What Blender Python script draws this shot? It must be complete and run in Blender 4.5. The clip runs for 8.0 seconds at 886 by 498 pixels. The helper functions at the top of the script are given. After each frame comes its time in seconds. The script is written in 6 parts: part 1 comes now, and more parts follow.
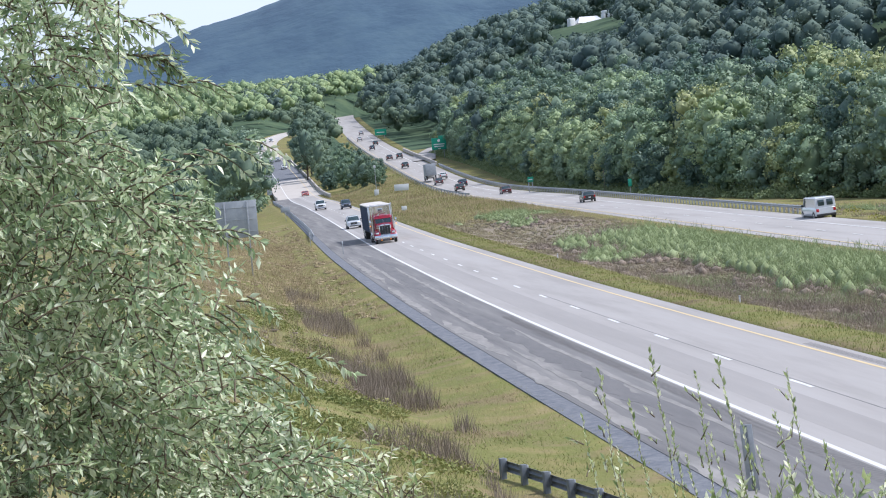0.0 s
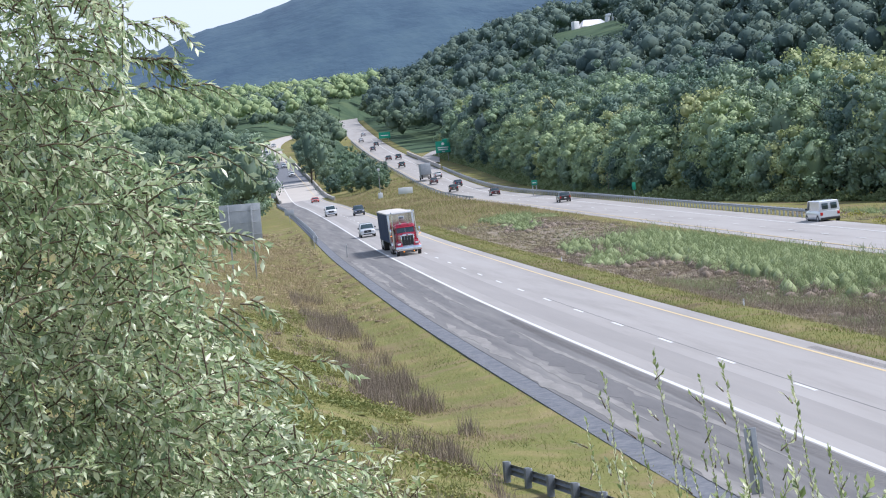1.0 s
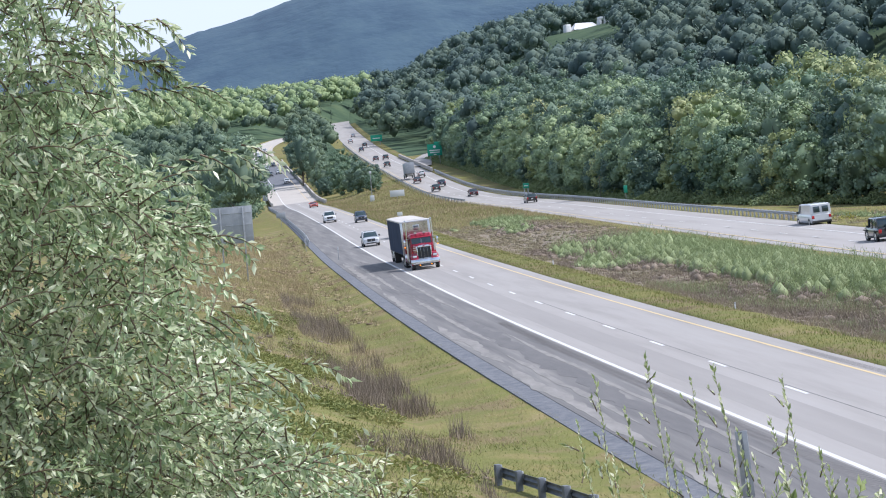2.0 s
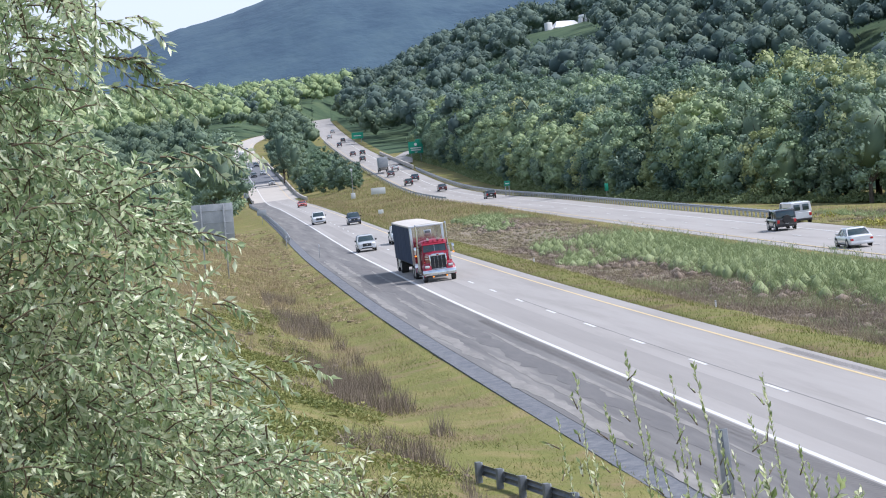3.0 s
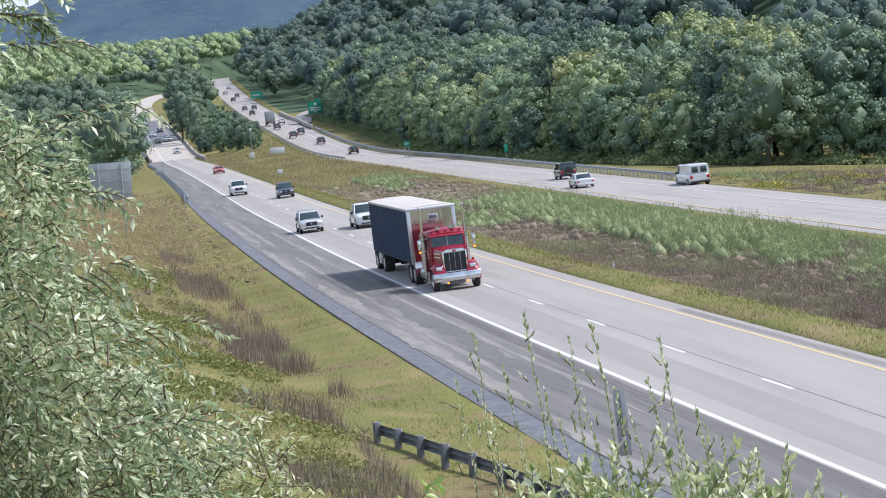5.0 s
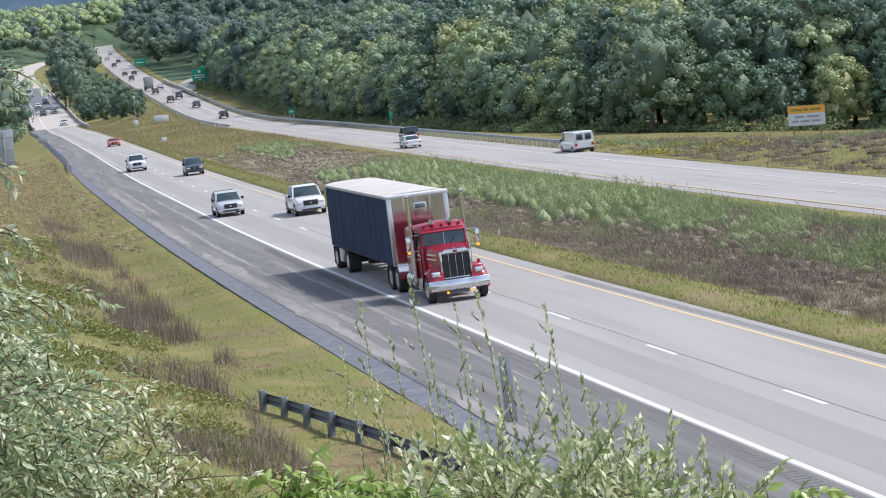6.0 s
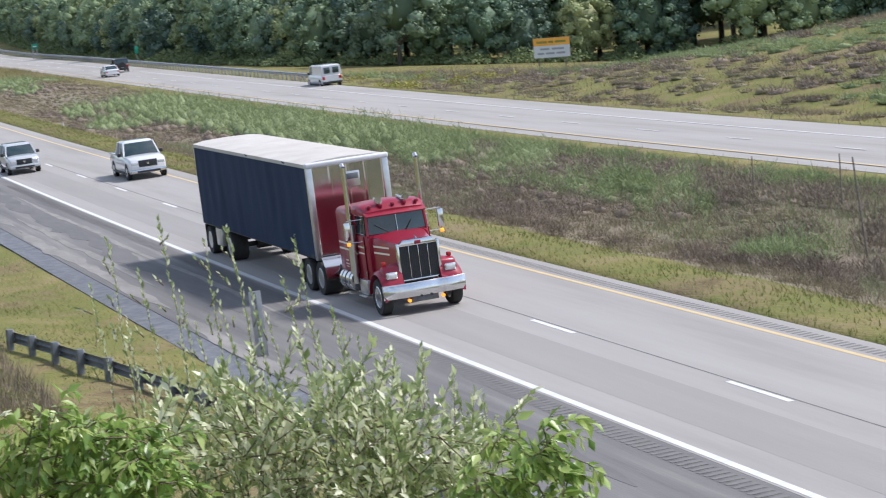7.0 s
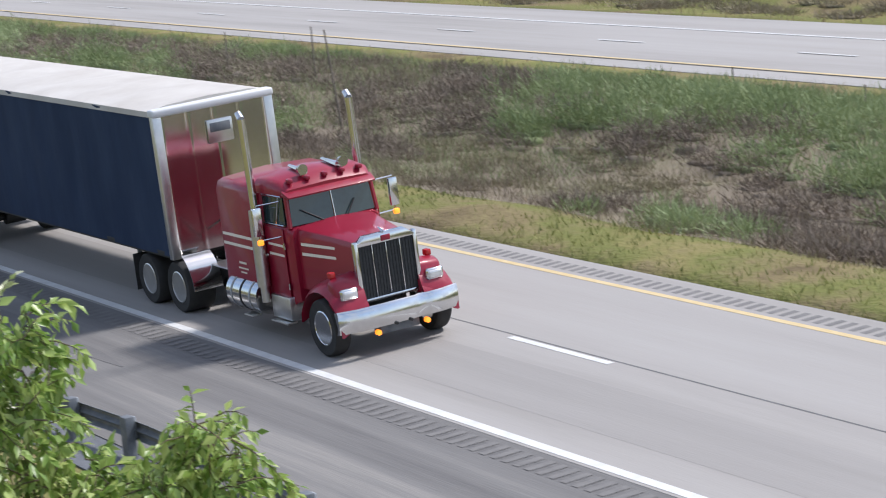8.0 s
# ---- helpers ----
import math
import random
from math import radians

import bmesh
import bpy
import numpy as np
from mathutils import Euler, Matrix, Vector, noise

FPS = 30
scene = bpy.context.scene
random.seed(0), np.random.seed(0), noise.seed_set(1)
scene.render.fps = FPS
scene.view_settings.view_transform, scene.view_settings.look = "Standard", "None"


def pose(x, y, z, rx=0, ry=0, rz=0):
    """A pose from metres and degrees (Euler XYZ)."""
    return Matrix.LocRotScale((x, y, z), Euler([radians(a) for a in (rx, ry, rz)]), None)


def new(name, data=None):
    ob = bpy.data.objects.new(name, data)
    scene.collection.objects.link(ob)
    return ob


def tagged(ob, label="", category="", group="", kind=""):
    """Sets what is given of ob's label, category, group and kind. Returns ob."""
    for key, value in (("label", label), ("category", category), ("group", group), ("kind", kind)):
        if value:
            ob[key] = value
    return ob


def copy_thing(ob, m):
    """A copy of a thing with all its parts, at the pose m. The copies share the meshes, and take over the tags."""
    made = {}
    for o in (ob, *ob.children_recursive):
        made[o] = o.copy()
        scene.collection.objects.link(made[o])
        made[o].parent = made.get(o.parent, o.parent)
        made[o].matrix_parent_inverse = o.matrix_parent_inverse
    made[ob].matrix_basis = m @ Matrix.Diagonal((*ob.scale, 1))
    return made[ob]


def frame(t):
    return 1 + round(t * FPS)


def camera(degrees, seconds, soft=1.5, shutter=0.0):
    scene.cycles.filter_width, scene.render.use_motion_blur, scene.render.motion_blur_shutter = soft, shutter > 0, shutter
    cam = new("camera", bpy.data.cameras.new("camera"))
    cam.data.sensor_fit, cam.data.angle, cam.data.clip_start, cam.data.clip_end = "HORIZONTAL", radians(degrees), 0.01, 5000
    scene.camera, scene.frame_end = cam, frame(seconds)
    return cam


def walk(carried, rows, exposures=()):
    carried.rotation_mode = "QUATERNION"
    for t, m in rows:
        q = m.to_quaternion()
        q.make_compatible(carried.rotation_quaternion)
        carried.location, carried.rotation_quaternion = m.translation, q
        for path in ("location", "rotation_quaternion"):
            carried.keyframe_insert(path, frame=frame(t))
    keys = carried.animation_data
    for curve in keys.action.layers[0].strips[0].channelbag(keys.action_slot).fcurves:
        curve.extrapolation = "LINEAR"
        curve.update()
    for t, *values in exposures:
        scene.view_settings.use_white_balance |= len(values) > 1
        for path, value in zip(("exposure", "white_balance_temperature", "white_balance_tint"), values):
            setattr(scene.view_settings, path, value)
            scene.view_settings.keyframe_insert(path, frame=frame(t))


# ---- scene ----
cam = camera(21.06, 8.0, soft=1.1, shutter=0.12)
# The near roadway is banked; plan coordinates (X across, Y along, Z off the pavement) tilt with it.
BANK = pose(0, 0, 0, 0, -2.8, 0)
EYE = (-17.24, -83.55, 10.13)
TURNS = [(0.0, -6.318, -2.595, 7.595), (0.5, -6.232, -2.546, 7.674), (1.0, -6.221, -2.505, 7.568),
         (2.5, -6.605, -2.467, 7.454), (3.0, -6.879, -2.578, 7.376), (3.5, -7.281, -2.800, 7.283),
         (4.0, -7.853, -3.102, 7.248), (5.5, -10.444, -4.313, 6.927), (6.0, -12.083, -4.949, 6.971),
         (6.5, -14.487, -5.904, 6.946), (7.0, -18.193, -7.288, 7.054), (7.5, -23.751, -9.306, 7.069),
         (8.0, -30.961, -11.831, 7.191)]
walk(cam, [(t, BANK @ pose(*EYE, 90 + p, r, y)) for t, y, p, r in TURNS],
     exposures=[(0.0, 0.66, 6150, 15), (5.0, 0.63, 6300, 15), (8.0, 0.54, 6350, 14)])

# ---- world and sun ----
SUN = Vector((0.60, -0.10, 0.82)).normalized()
world = bpy.data.worlds.new("world")
scene.world = world
world.use_nodes = True
wt = world.node_tree
for n in list(wt.nodes):
    wt.nodes.remove(n)
sky = wt.nodes.new("ShaderNodeTexSky")
sky.sky_type, sky.sun_disc = "NISHITA", False
sky.sun_elevation = math.asin(SUN.z)
sky.sun_rotation = math.atan2(SUN.x, SUN.y)
sky.air_density, sky.dust_density = 1.0, 1.5
tc = wt.nodes.new("ShaderNodeTexCoord")
cn = wt.nodes.new("ShaderNodeTexNoise")
cn.inputs["Scale"].default_value, cn.inputs["Detail"].default_value = 5.0, 6.0
wt.links.new(tc.outputs["Generated"], cn.inputs["Vector"])
cr = wt.nodes.new("ShaderNodeValToRGB")
cr.color_ramp.elements[0].position, cr.color_ramp.elements[1].position = 0.42, 0.62
wt.links.new(cn.outputs["Fac"], cr.inputs["Fac"])
cm = wt.nodes.new("ShaderNodeMixRGB")
cm.inputs["Color2"].default_value = (3.5, 4.0, 4.7, 1)
wt.links.new(cr.outputs["Color"], cm.inputs["Fac"])
wt.links.new(sky.outputs["Color"], cm.inputs["Color1"])
bg = wt.nodes.new("ShaderNodeBackground")
bg.inputs["Strength"].default_value = 0.15
wt.links.new(cm.outputs["Color"], bg.inputs["Color"])
wo = wt.nodes.new("ShaderNodeOutputWorld")
wt.links.new(bg.outputs["Background"], wo.inputs["Surface"])
sun = new("sun", bpy.data.lights.new("sun", "SUN"))
sun.data.energy, sun.data.angle, sun.data.color = 3.2, radians(9), (1.0, 0.975, 0.94)
sun.matrix_world = SUN.to_track_quat("Z", "Y").to_matrix().to_4x4()


# ---- materials ----
def material(name, colors, rough=0.6, metal=0.0, scale=4.0, bump=0.0, bump_scale=40.0, island=0.0, per_object=0.0,
             translucent=0.0, glow=None, coat=0.0, stretch=(1, 1, 1), world_space=False, spec=None, bump_depth=0.02):
    """colors: one to four base colours, mixed by noise at two scales."""
    m = bpy.data.materials.new(name)
    m.use_nodes = True
    t = m.node_tree
    b = t.nodes["Principled BSDF"]
    b.inputs["Roughness"].default_value, b.inputs["Metallic"].default_value = rough, metal
    b.inputs["Coat Weight"].default_value = coat
    if spec is not None:
        b.inputs["Specular IOR Level"].default_value = spec
    if coat:
        b.inputs["Coat Roughness"].default_value = 0.04
    co = t.nodes.new("ShaderNodeTexCoord")
    mp = t.nodes.new("ShaderNodeMapping")
    mp.inputs["Scale"].default_value = stretch
    if world_space:
        ge = t.nodes.new("ShaderNodeNewGeometry")
        t.links.new(ge.outputs["Position"], mp.inputs["Vector"])
    else:
        t.links.new(co.outputs["Object"], mp.inputs["Vector"])
    n1 = t.nodes.new("ShaderNodeTexNoise")
    n1.inputs["Scale"].default_value, n1.inputs["Detail"].default_value = scale, 6.0
    n1.inputs["Roughness"].default_value = 0.65
    t.links.new(mp.outputs["Vector"], n1.inputs["Vector"])
    ramp = t.nodes.new("ShaderNodeValToRGB")
    k = len(colors)
    while len(ramp.color_ramp.elements) < max(k, 2):
        ramp.color_ramp.elements.new(0.5)
    for i, e in enumerate(ramp.color_ramp.elements):
        c = colors[min(i, k - 1)]
        e.position = 0.33 + 0.34 * i / max(k - 1, 1)
        e.color = (*c, 1)
    fac = n1.outputs["Fac"]
    if island or per_object:
        gi, oi = t.nodes.new("ShaderNodeNewGeometry"), t.nodes.new("ShaderNodeObjectInfo")
        for src, amount in ((gi.outputs["Random Per Island"], island), (oi.outputs["Random"], per_object)):
            if not amount:
                continue
            mx = t.nodes.new("ShaderNodeMath")
            mx.operation = "MULTIPLY_ADD"
            sub = t.nodes.new("ShaderNodeMath")
            sub.operation = "SUBTRACT"
            sub.inputs[1].default_value = 0.5
            t.links.new(src, sub.inputs[0])
            t.links.new(sub.outputs[0], mx.inputs[0])
            mx.inputs[1].default_value = amount
            t.links.new(fac, mx.inputs[2])
            fac = mx.outputs[0]
    t.links.new(fac, ramp.inputs["Fac"])
    t.links.new(ramp.outputs["Color"], b.inputs["Base Color"])
    if bump:
        n2 = t.nodes.new("ShaderNodeTexNoise")
        n2.inputs["Scale"].default_value, n2.inputs["Detail"].default_value = bump_scale, 4.0
        t.links.new(mp.outputs["Vector"], n2.inputs["Vector"])
        bp = t.nodes.new("ShaderNodeBump")
        bp.inputs["Strength"].default_value, bp.inputs["Distance"].default_value = bump, bump_depth
        t.links.new(n2.outputs["Fac"], bp.inputs["Height"])
        t.links.new(bp.outputs["Normal"], b.inputs["Normal"])
    if glow:
        b.inputs["Emission Color"].default_value = (*glow[:3], 1)
        b.inputs["Emission Strength"].default_value = glow[3]
    if translucent:
        tr = t.nodes.new("ShaderNodeBsdfTranslucent")
        t.links.new(ramp.outputs["Color"], tr.inputs["Color"])
        ms = t.nodes.new("ShaderNodeMixShader")
        ms.inputs["Fac"].default_value = translucent
        t.links.new(b.outputs["BSDF"], ms.inputs[1])
        t.links.new(tr.outputs["BSDF"], ms.inputs[2])
        t.links.new(ms.outputs["Shader"], t.nodes["Material Output"].inputs["Surface"])
    return m


CONCRETE = material("concrete", [(0.24, 0.226, 0.208), (0.287, 0.271, 0.252), (0.31, 0.295, 0.276)], 0.85, scale=0.6, bump=0.15,
                    stretch=(1.0, 0.06, 1.0))
WORN = material("worn_concrete", [(0.228, 0.215, 0.2), (0.268, 0.253, 0.236)], 0.85, scale=0.8, bump=0.2, stretch=(1, 0.05, 1))
BRIDGE = material("bridge_concrete", [(0.36, 0.33, 0.29), (0.42, 0.39, 0.35)], 0.85, scale=0.3, bump=0.2)
ASPHALT = material("shoulder_asphalt", [(0.088, 0.085, 0.084), (0.128, 0.123, 0.118), (0.152, 0.147, 0.14), (0.205, 0.195, 0.18)], 0.9, scale=1.3, bump=0.3,
                   stretch=(1, 0.035, 1))
DARKASPHALT = material("gravel_asphalt", [(0.085, 0.093, 0.108), (0.12, 0.128, 0.142), (0.165, 0.17, 0.178)], 0.95, scale=2.5, bump=0.5)
PATCH = material("patch_concrete", [(0.16, 0.153, 0.142), (0.25, 0.237, 0.218)], 0.9, scale=1.2, bump=0.3, stretch=(1, 0.3, 1))
TARBAND = material("old_asphalt", [(0.102, 0.099, 0.097), (0.135, 0.13, 0.126)], 0.9, scale=1.5, bump=0.3, stretch=(1, 0.15, 1))
GROOVE = material("groove", [(0.135, 0.13, 0.125), (0.175, 0.168, 0.16)], 0.95, scale=3)
CRACK = material("joint_sealant", [(0.09, 0.09, 0.09), (0.14, 0.14, 0.14)], 0.9, scale=3)
WHITE = material("white_road_paint", [(0.5, 0.5, 0.49), (0.62, 0.62, 0.6)], 0.6, scale=3)
YELLOW = material("yellow_road_paint", [(0.5, 0.37, 0.17), (0.56, 0.44, 0.24)], 0.6, scale=3)
GROUND = material("meadow_ground", [(0.114, 0.0862, 0.051), (0.189, 0.154, 0.0792), (0.141, 0.15, 0.0484), (0.194, 0.172, 0.0704), (0.22, 0.176, 0.101)], 1.0, scale=0.16, spec=0.1,
                  bump=1.0, bump_scale=6.0, bump_depth=0.08)
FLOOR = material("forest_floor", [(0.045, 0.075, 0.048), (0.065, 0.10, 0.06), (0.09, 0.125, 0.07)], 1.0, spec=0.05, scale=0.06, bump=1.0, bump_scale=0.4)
SOIL = material("brush_soil", [(0.146, 0.118, 0.084), (0.207, 0.168, 0.118), (0.179, 0.168, 0.0952)], 0.95, scale=0.3, bump=0.9, bump_scale=5)
GRASS = material("green_grass", [(0.11, 0.134, 0.0334), (0.191, 0.21, 0.0572), (0.277, 0.253, 0.0954)], 0.8, scale=0.22, island=0.25,
                 translucent=0.25, world_space=True)
STRAW = material("straw_grass", [(0.224, 0.165, 0.1), (0.378, 0.301, 0.177), (0.295, 0.266, 0.118)], 0.8, scale=0.2, island=0.3, translucent=0.2,
                 world_space=True)
BROWN = material("dead_weed", [(0.132, 0.102, 0.0768), (0.198, 0.156, 0.118), (0.264, 0.216, 0.162)], 0.85, scale=0.4, island=0.25, world_space=True)
BRUSH = material("green_brush", [(0.15, 0.195, 0.08), (0.225, 0.28, 0.12), (0.30, 0.355, 0.175)], 0.7, scale=0.25, island=0.3,
                 translucent=0.25, world_space=True)
TAN = material("tan_dry_brush", [(0.168, 0.137, 0.0896), (0.235, 0.196, 0.129), (0.241, 0.224, 0.123)], 0.85, scale=0.3, island=0.25, translucent=0.15, world_space=True)
GOLD = material("goldenrod", [(0.2, 0.22, 0.05), (0.36, 0.32, 0.07)], 0.8, scale=0.5, island=0.3, translucent=0.2)
BARK = material("bark", [(0.05, 0.04, 0.03), (0.11, 0.09, 0.07)], 0.95, scale=6, bump=0.8, stretch=(1, 1, 0.2))
TWIG = material("twig", [(0.08, 0.06, 0.04), (0.13, 0.095, 0.06)], 0.8, scale=12)
LEAF_DARK = material("dark_oak_foliage", [(0.0884, 0.151, 0.112), (0.146, 0.218, 0.151), (0.208, 0.286, 0.177)], 0.65, scale=0.15, island=0.12,
                     per_object=0.4, translucent=0.2)
LEAF_MID = material("maple_foliage", [(0.138, 0.217, 0.133), (0.217, 0.302, 0.17), (0.297, 0.382, 0.201)], 0.65, scale=0.15, island=0.12, per_object=0.5,
                    translucent=0.2)
LEAF_LIGHT = material("walnut_foliage", [(0.22, 0.28, 0.125), (0.31, 0.365, 0.165), (0.39, 0.42, 0.21)], 0.65, scale=0.15, island=0.12, per_object=0.3,
                      translucent=0.25)
# greens pushed toward blue, so the far woods hold aerial haze in their colour
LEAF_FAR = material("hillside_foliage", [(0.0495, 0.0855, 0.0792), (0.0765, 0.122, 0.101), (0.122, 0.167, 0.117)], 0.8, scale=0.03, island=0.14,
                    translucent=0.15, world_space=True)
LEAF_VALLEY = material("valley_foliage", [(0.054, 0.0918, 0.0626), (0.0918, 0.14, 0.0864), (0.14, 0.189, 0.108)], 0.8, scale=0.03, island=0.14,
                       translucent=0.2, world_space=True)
# sunlight on the far slope is painted as paler, yellower leaf colours
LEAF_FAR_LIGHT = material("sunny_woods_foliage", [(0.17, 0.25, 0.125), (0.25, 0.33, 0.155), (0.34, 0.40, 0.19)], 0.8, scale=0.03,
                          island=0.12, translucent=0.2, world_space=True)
WILLOW = material("willow_leaf", [(0.253, 0.347, 0.187), (0.418, 0.506, 0.286), (0.66, 0.704, 0.506)], 0.33, scale=1.2, island=0.55,
                  translucent=0.4)
SPRIG = material("sprig_leaf", [(0.24, 0.31, 0.12), (0.48, 0.54, 0.27), (0.76, 0.77, 0.56)], 0.3, scale=1.2, island=0.5, translucent=0.42)
BRIGHT = material("locust_leaf", [(0.17, 0.28, 0.06), (0.30, 0.42, 0.11), (0.47, 0.56, 0.2)], 0.35, scale=1.2, island=0.45,
                  translucent=0.42)
STEEL = material("galvanised_steel", [(0.30, 0.31, 0.32), (0.42, 0.43, 0.44)], 0.5, 0.6, scale=3, bump=0.05)
DARKSTEEL = material("weathered_steel", [(0.10, 0.115, 0.13), (0.2, 0.21, 0.22)], 0.6, 0.3, scale=3, bump=0.1)
SIGNBACK = material("aluminium_sign_back", [(0.27, 0.29, 0.31), (0.34, 0.36, 0.38)], 0.6, 0.2, scale=1.5)
GREEN = material("sign_green", [(0.0, 0.2, 0.13), (0.01, 0.25, 0.16)], 0.45, scale=2)
ORANGE = material("billboard_orange", [(0.75, 0.33, 0.04), (0.82, 0.4, 0.06)], 0.6, scale=1)
BOARD = material("billboard_white", [(0.54, 0.56, 0.58), (0.6, 0.61, 0.62)], 0.6, scale=1)
BARS = material("lettering_grey", [(0.25, 0.27, 0.3), (0.3, 0.32, 0.35)], 0.7)
WOOD = material("grey_post_wood", [(0.13, 0.11, 0.09), (0.22, 0.19, 0.16)], 0.9, scale=5, bump=0.4)
RED = material("red_truck_paint", [(0.235, 0.007, 0.025), (0.27, 0.009, 0.03)], 0.4, 0.0, scale=1.2, coat=0.45, spec=0.3)
STRIPE = material("cream_stripe", [(0.8, 0.74, 0.62), (0.84, 0.78, 0.68)], 0.35, coat=0.6)
CHROME = material("chrome", [(0.581, 0.581, 0.581), (0.66, 0.66, 0.66)], 0.14, 1.0, scale=3)
STAINLESS = material("polished_stainless", [(0.6, 0.59, 0.57), (0.7, 0.69, 0.67)], 0.13, 1.0, scale=1.2, bump=0.012, bump_scale=2.2)
ALU = material("brushed_aluminium", [(0.55, 0.55, 0.545), (0.65, 0.65, 0.64)], 0.34, 1.0, scale=4)
TARP = material("navy_tarp", [(0.013, 0.026, 0.06), (0.019, 0.035, 0.075), (0.028, 0.046, 0.09)], 0.8, scale=0.9, bump=0.35, bump_scale=1.5,
                stretch=(1, 1, 0.35), spec=0.2)
ROOFTARP = material("cream_roof_tarp", [(0.42, 0.39, 0.35), (0.5, 0.475, 0.435)], 0.7, scale=0.8, bump=0.3, bump_scale=2)
RUBBER = material("tyre_rubber", [(0.018, 0.018, 0.018), (0.035, 0.034, 0.033)], 0.85, scale=6)
BLACK = material("black_frame_paint", [(0.015, 0.015, 0.016), (0.03, 0.03, 0.03)], 0.6, scale=4)
GRILLE = material("dark_grille_mesh", [(0.02, 0.022, 0.025), (0.045, 0.048, 0.05)], 0.5, 0.4, scale=30)
GLASS = material("tinted_glass", [(0.015, 0.032, 0.036), (0.022, 0.045, 0.05)], 0.05, 0.0, spec=0.8)
LENS = material("headlight_lens", [(0.38, 0.39, 0.4), (0.55, 0.56, 0.57)], 0.12, 0.4, scale=8, glow=(1, 0.96, 0.9, 0.06))
AMBER = material("amber_marker_lamp", [(0.9, 0.35, 0.02), (1.0, 0.45, 0.05)], 0.3, glow=(1.0, 0.25, 0.02, 1.1))
TAIL = material("red_tail_lamp", [(0.35, 0.01, 0.01), (0.45, 0.02, 0.02)], 0.2)
INTERIOR = material("dark_interior", [(0.02, 0.018, 0.017), (0.05, 0.045, 0.04)], 0.9, scale=5)
HOUSE = material("pale_house_wall", [(0.7, 0.7, 0.68), (0.8, 0.8, 0.78)], 0.8, scale=0.5)
# distance haze is painted in: blue base colours plus a faint blue glow
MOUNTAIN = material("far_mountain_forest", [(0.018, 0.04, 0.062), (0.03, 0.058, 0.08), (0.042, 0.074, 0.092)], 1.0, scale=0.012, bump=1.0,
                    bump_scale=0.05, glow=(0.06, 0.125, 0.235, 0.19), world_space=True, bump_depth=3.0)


def body_paint(name, c, metal=0.0):
    return material(name, [tuple(x * 0.94 for x in c), c], 0.3, metal, scale=2, coat=1.0)


PAINT = {"white": body_paint("white_car_paint", (0.6, 0.61, 0.62)), "silver": body_paint("pearl_car_paint", (0.48, 0.5, 0.52), 0.2),
         "black": body_paint("black_car_paint", (0.015, 0.016, 0.018)), "red": body_paint("orange_red_car_paint", (0.5, 0.05, 0.02)),
         "navy": body_paint("dark_blue_car_paint", (0.02, 0.03, 0.06)), "maroon": body_paint("maroon_car_paint", (0.06, 0.014, 0.014)),
         "grey": body_paint("grey_car_paint", (0.2, 0.21, 0.22))}


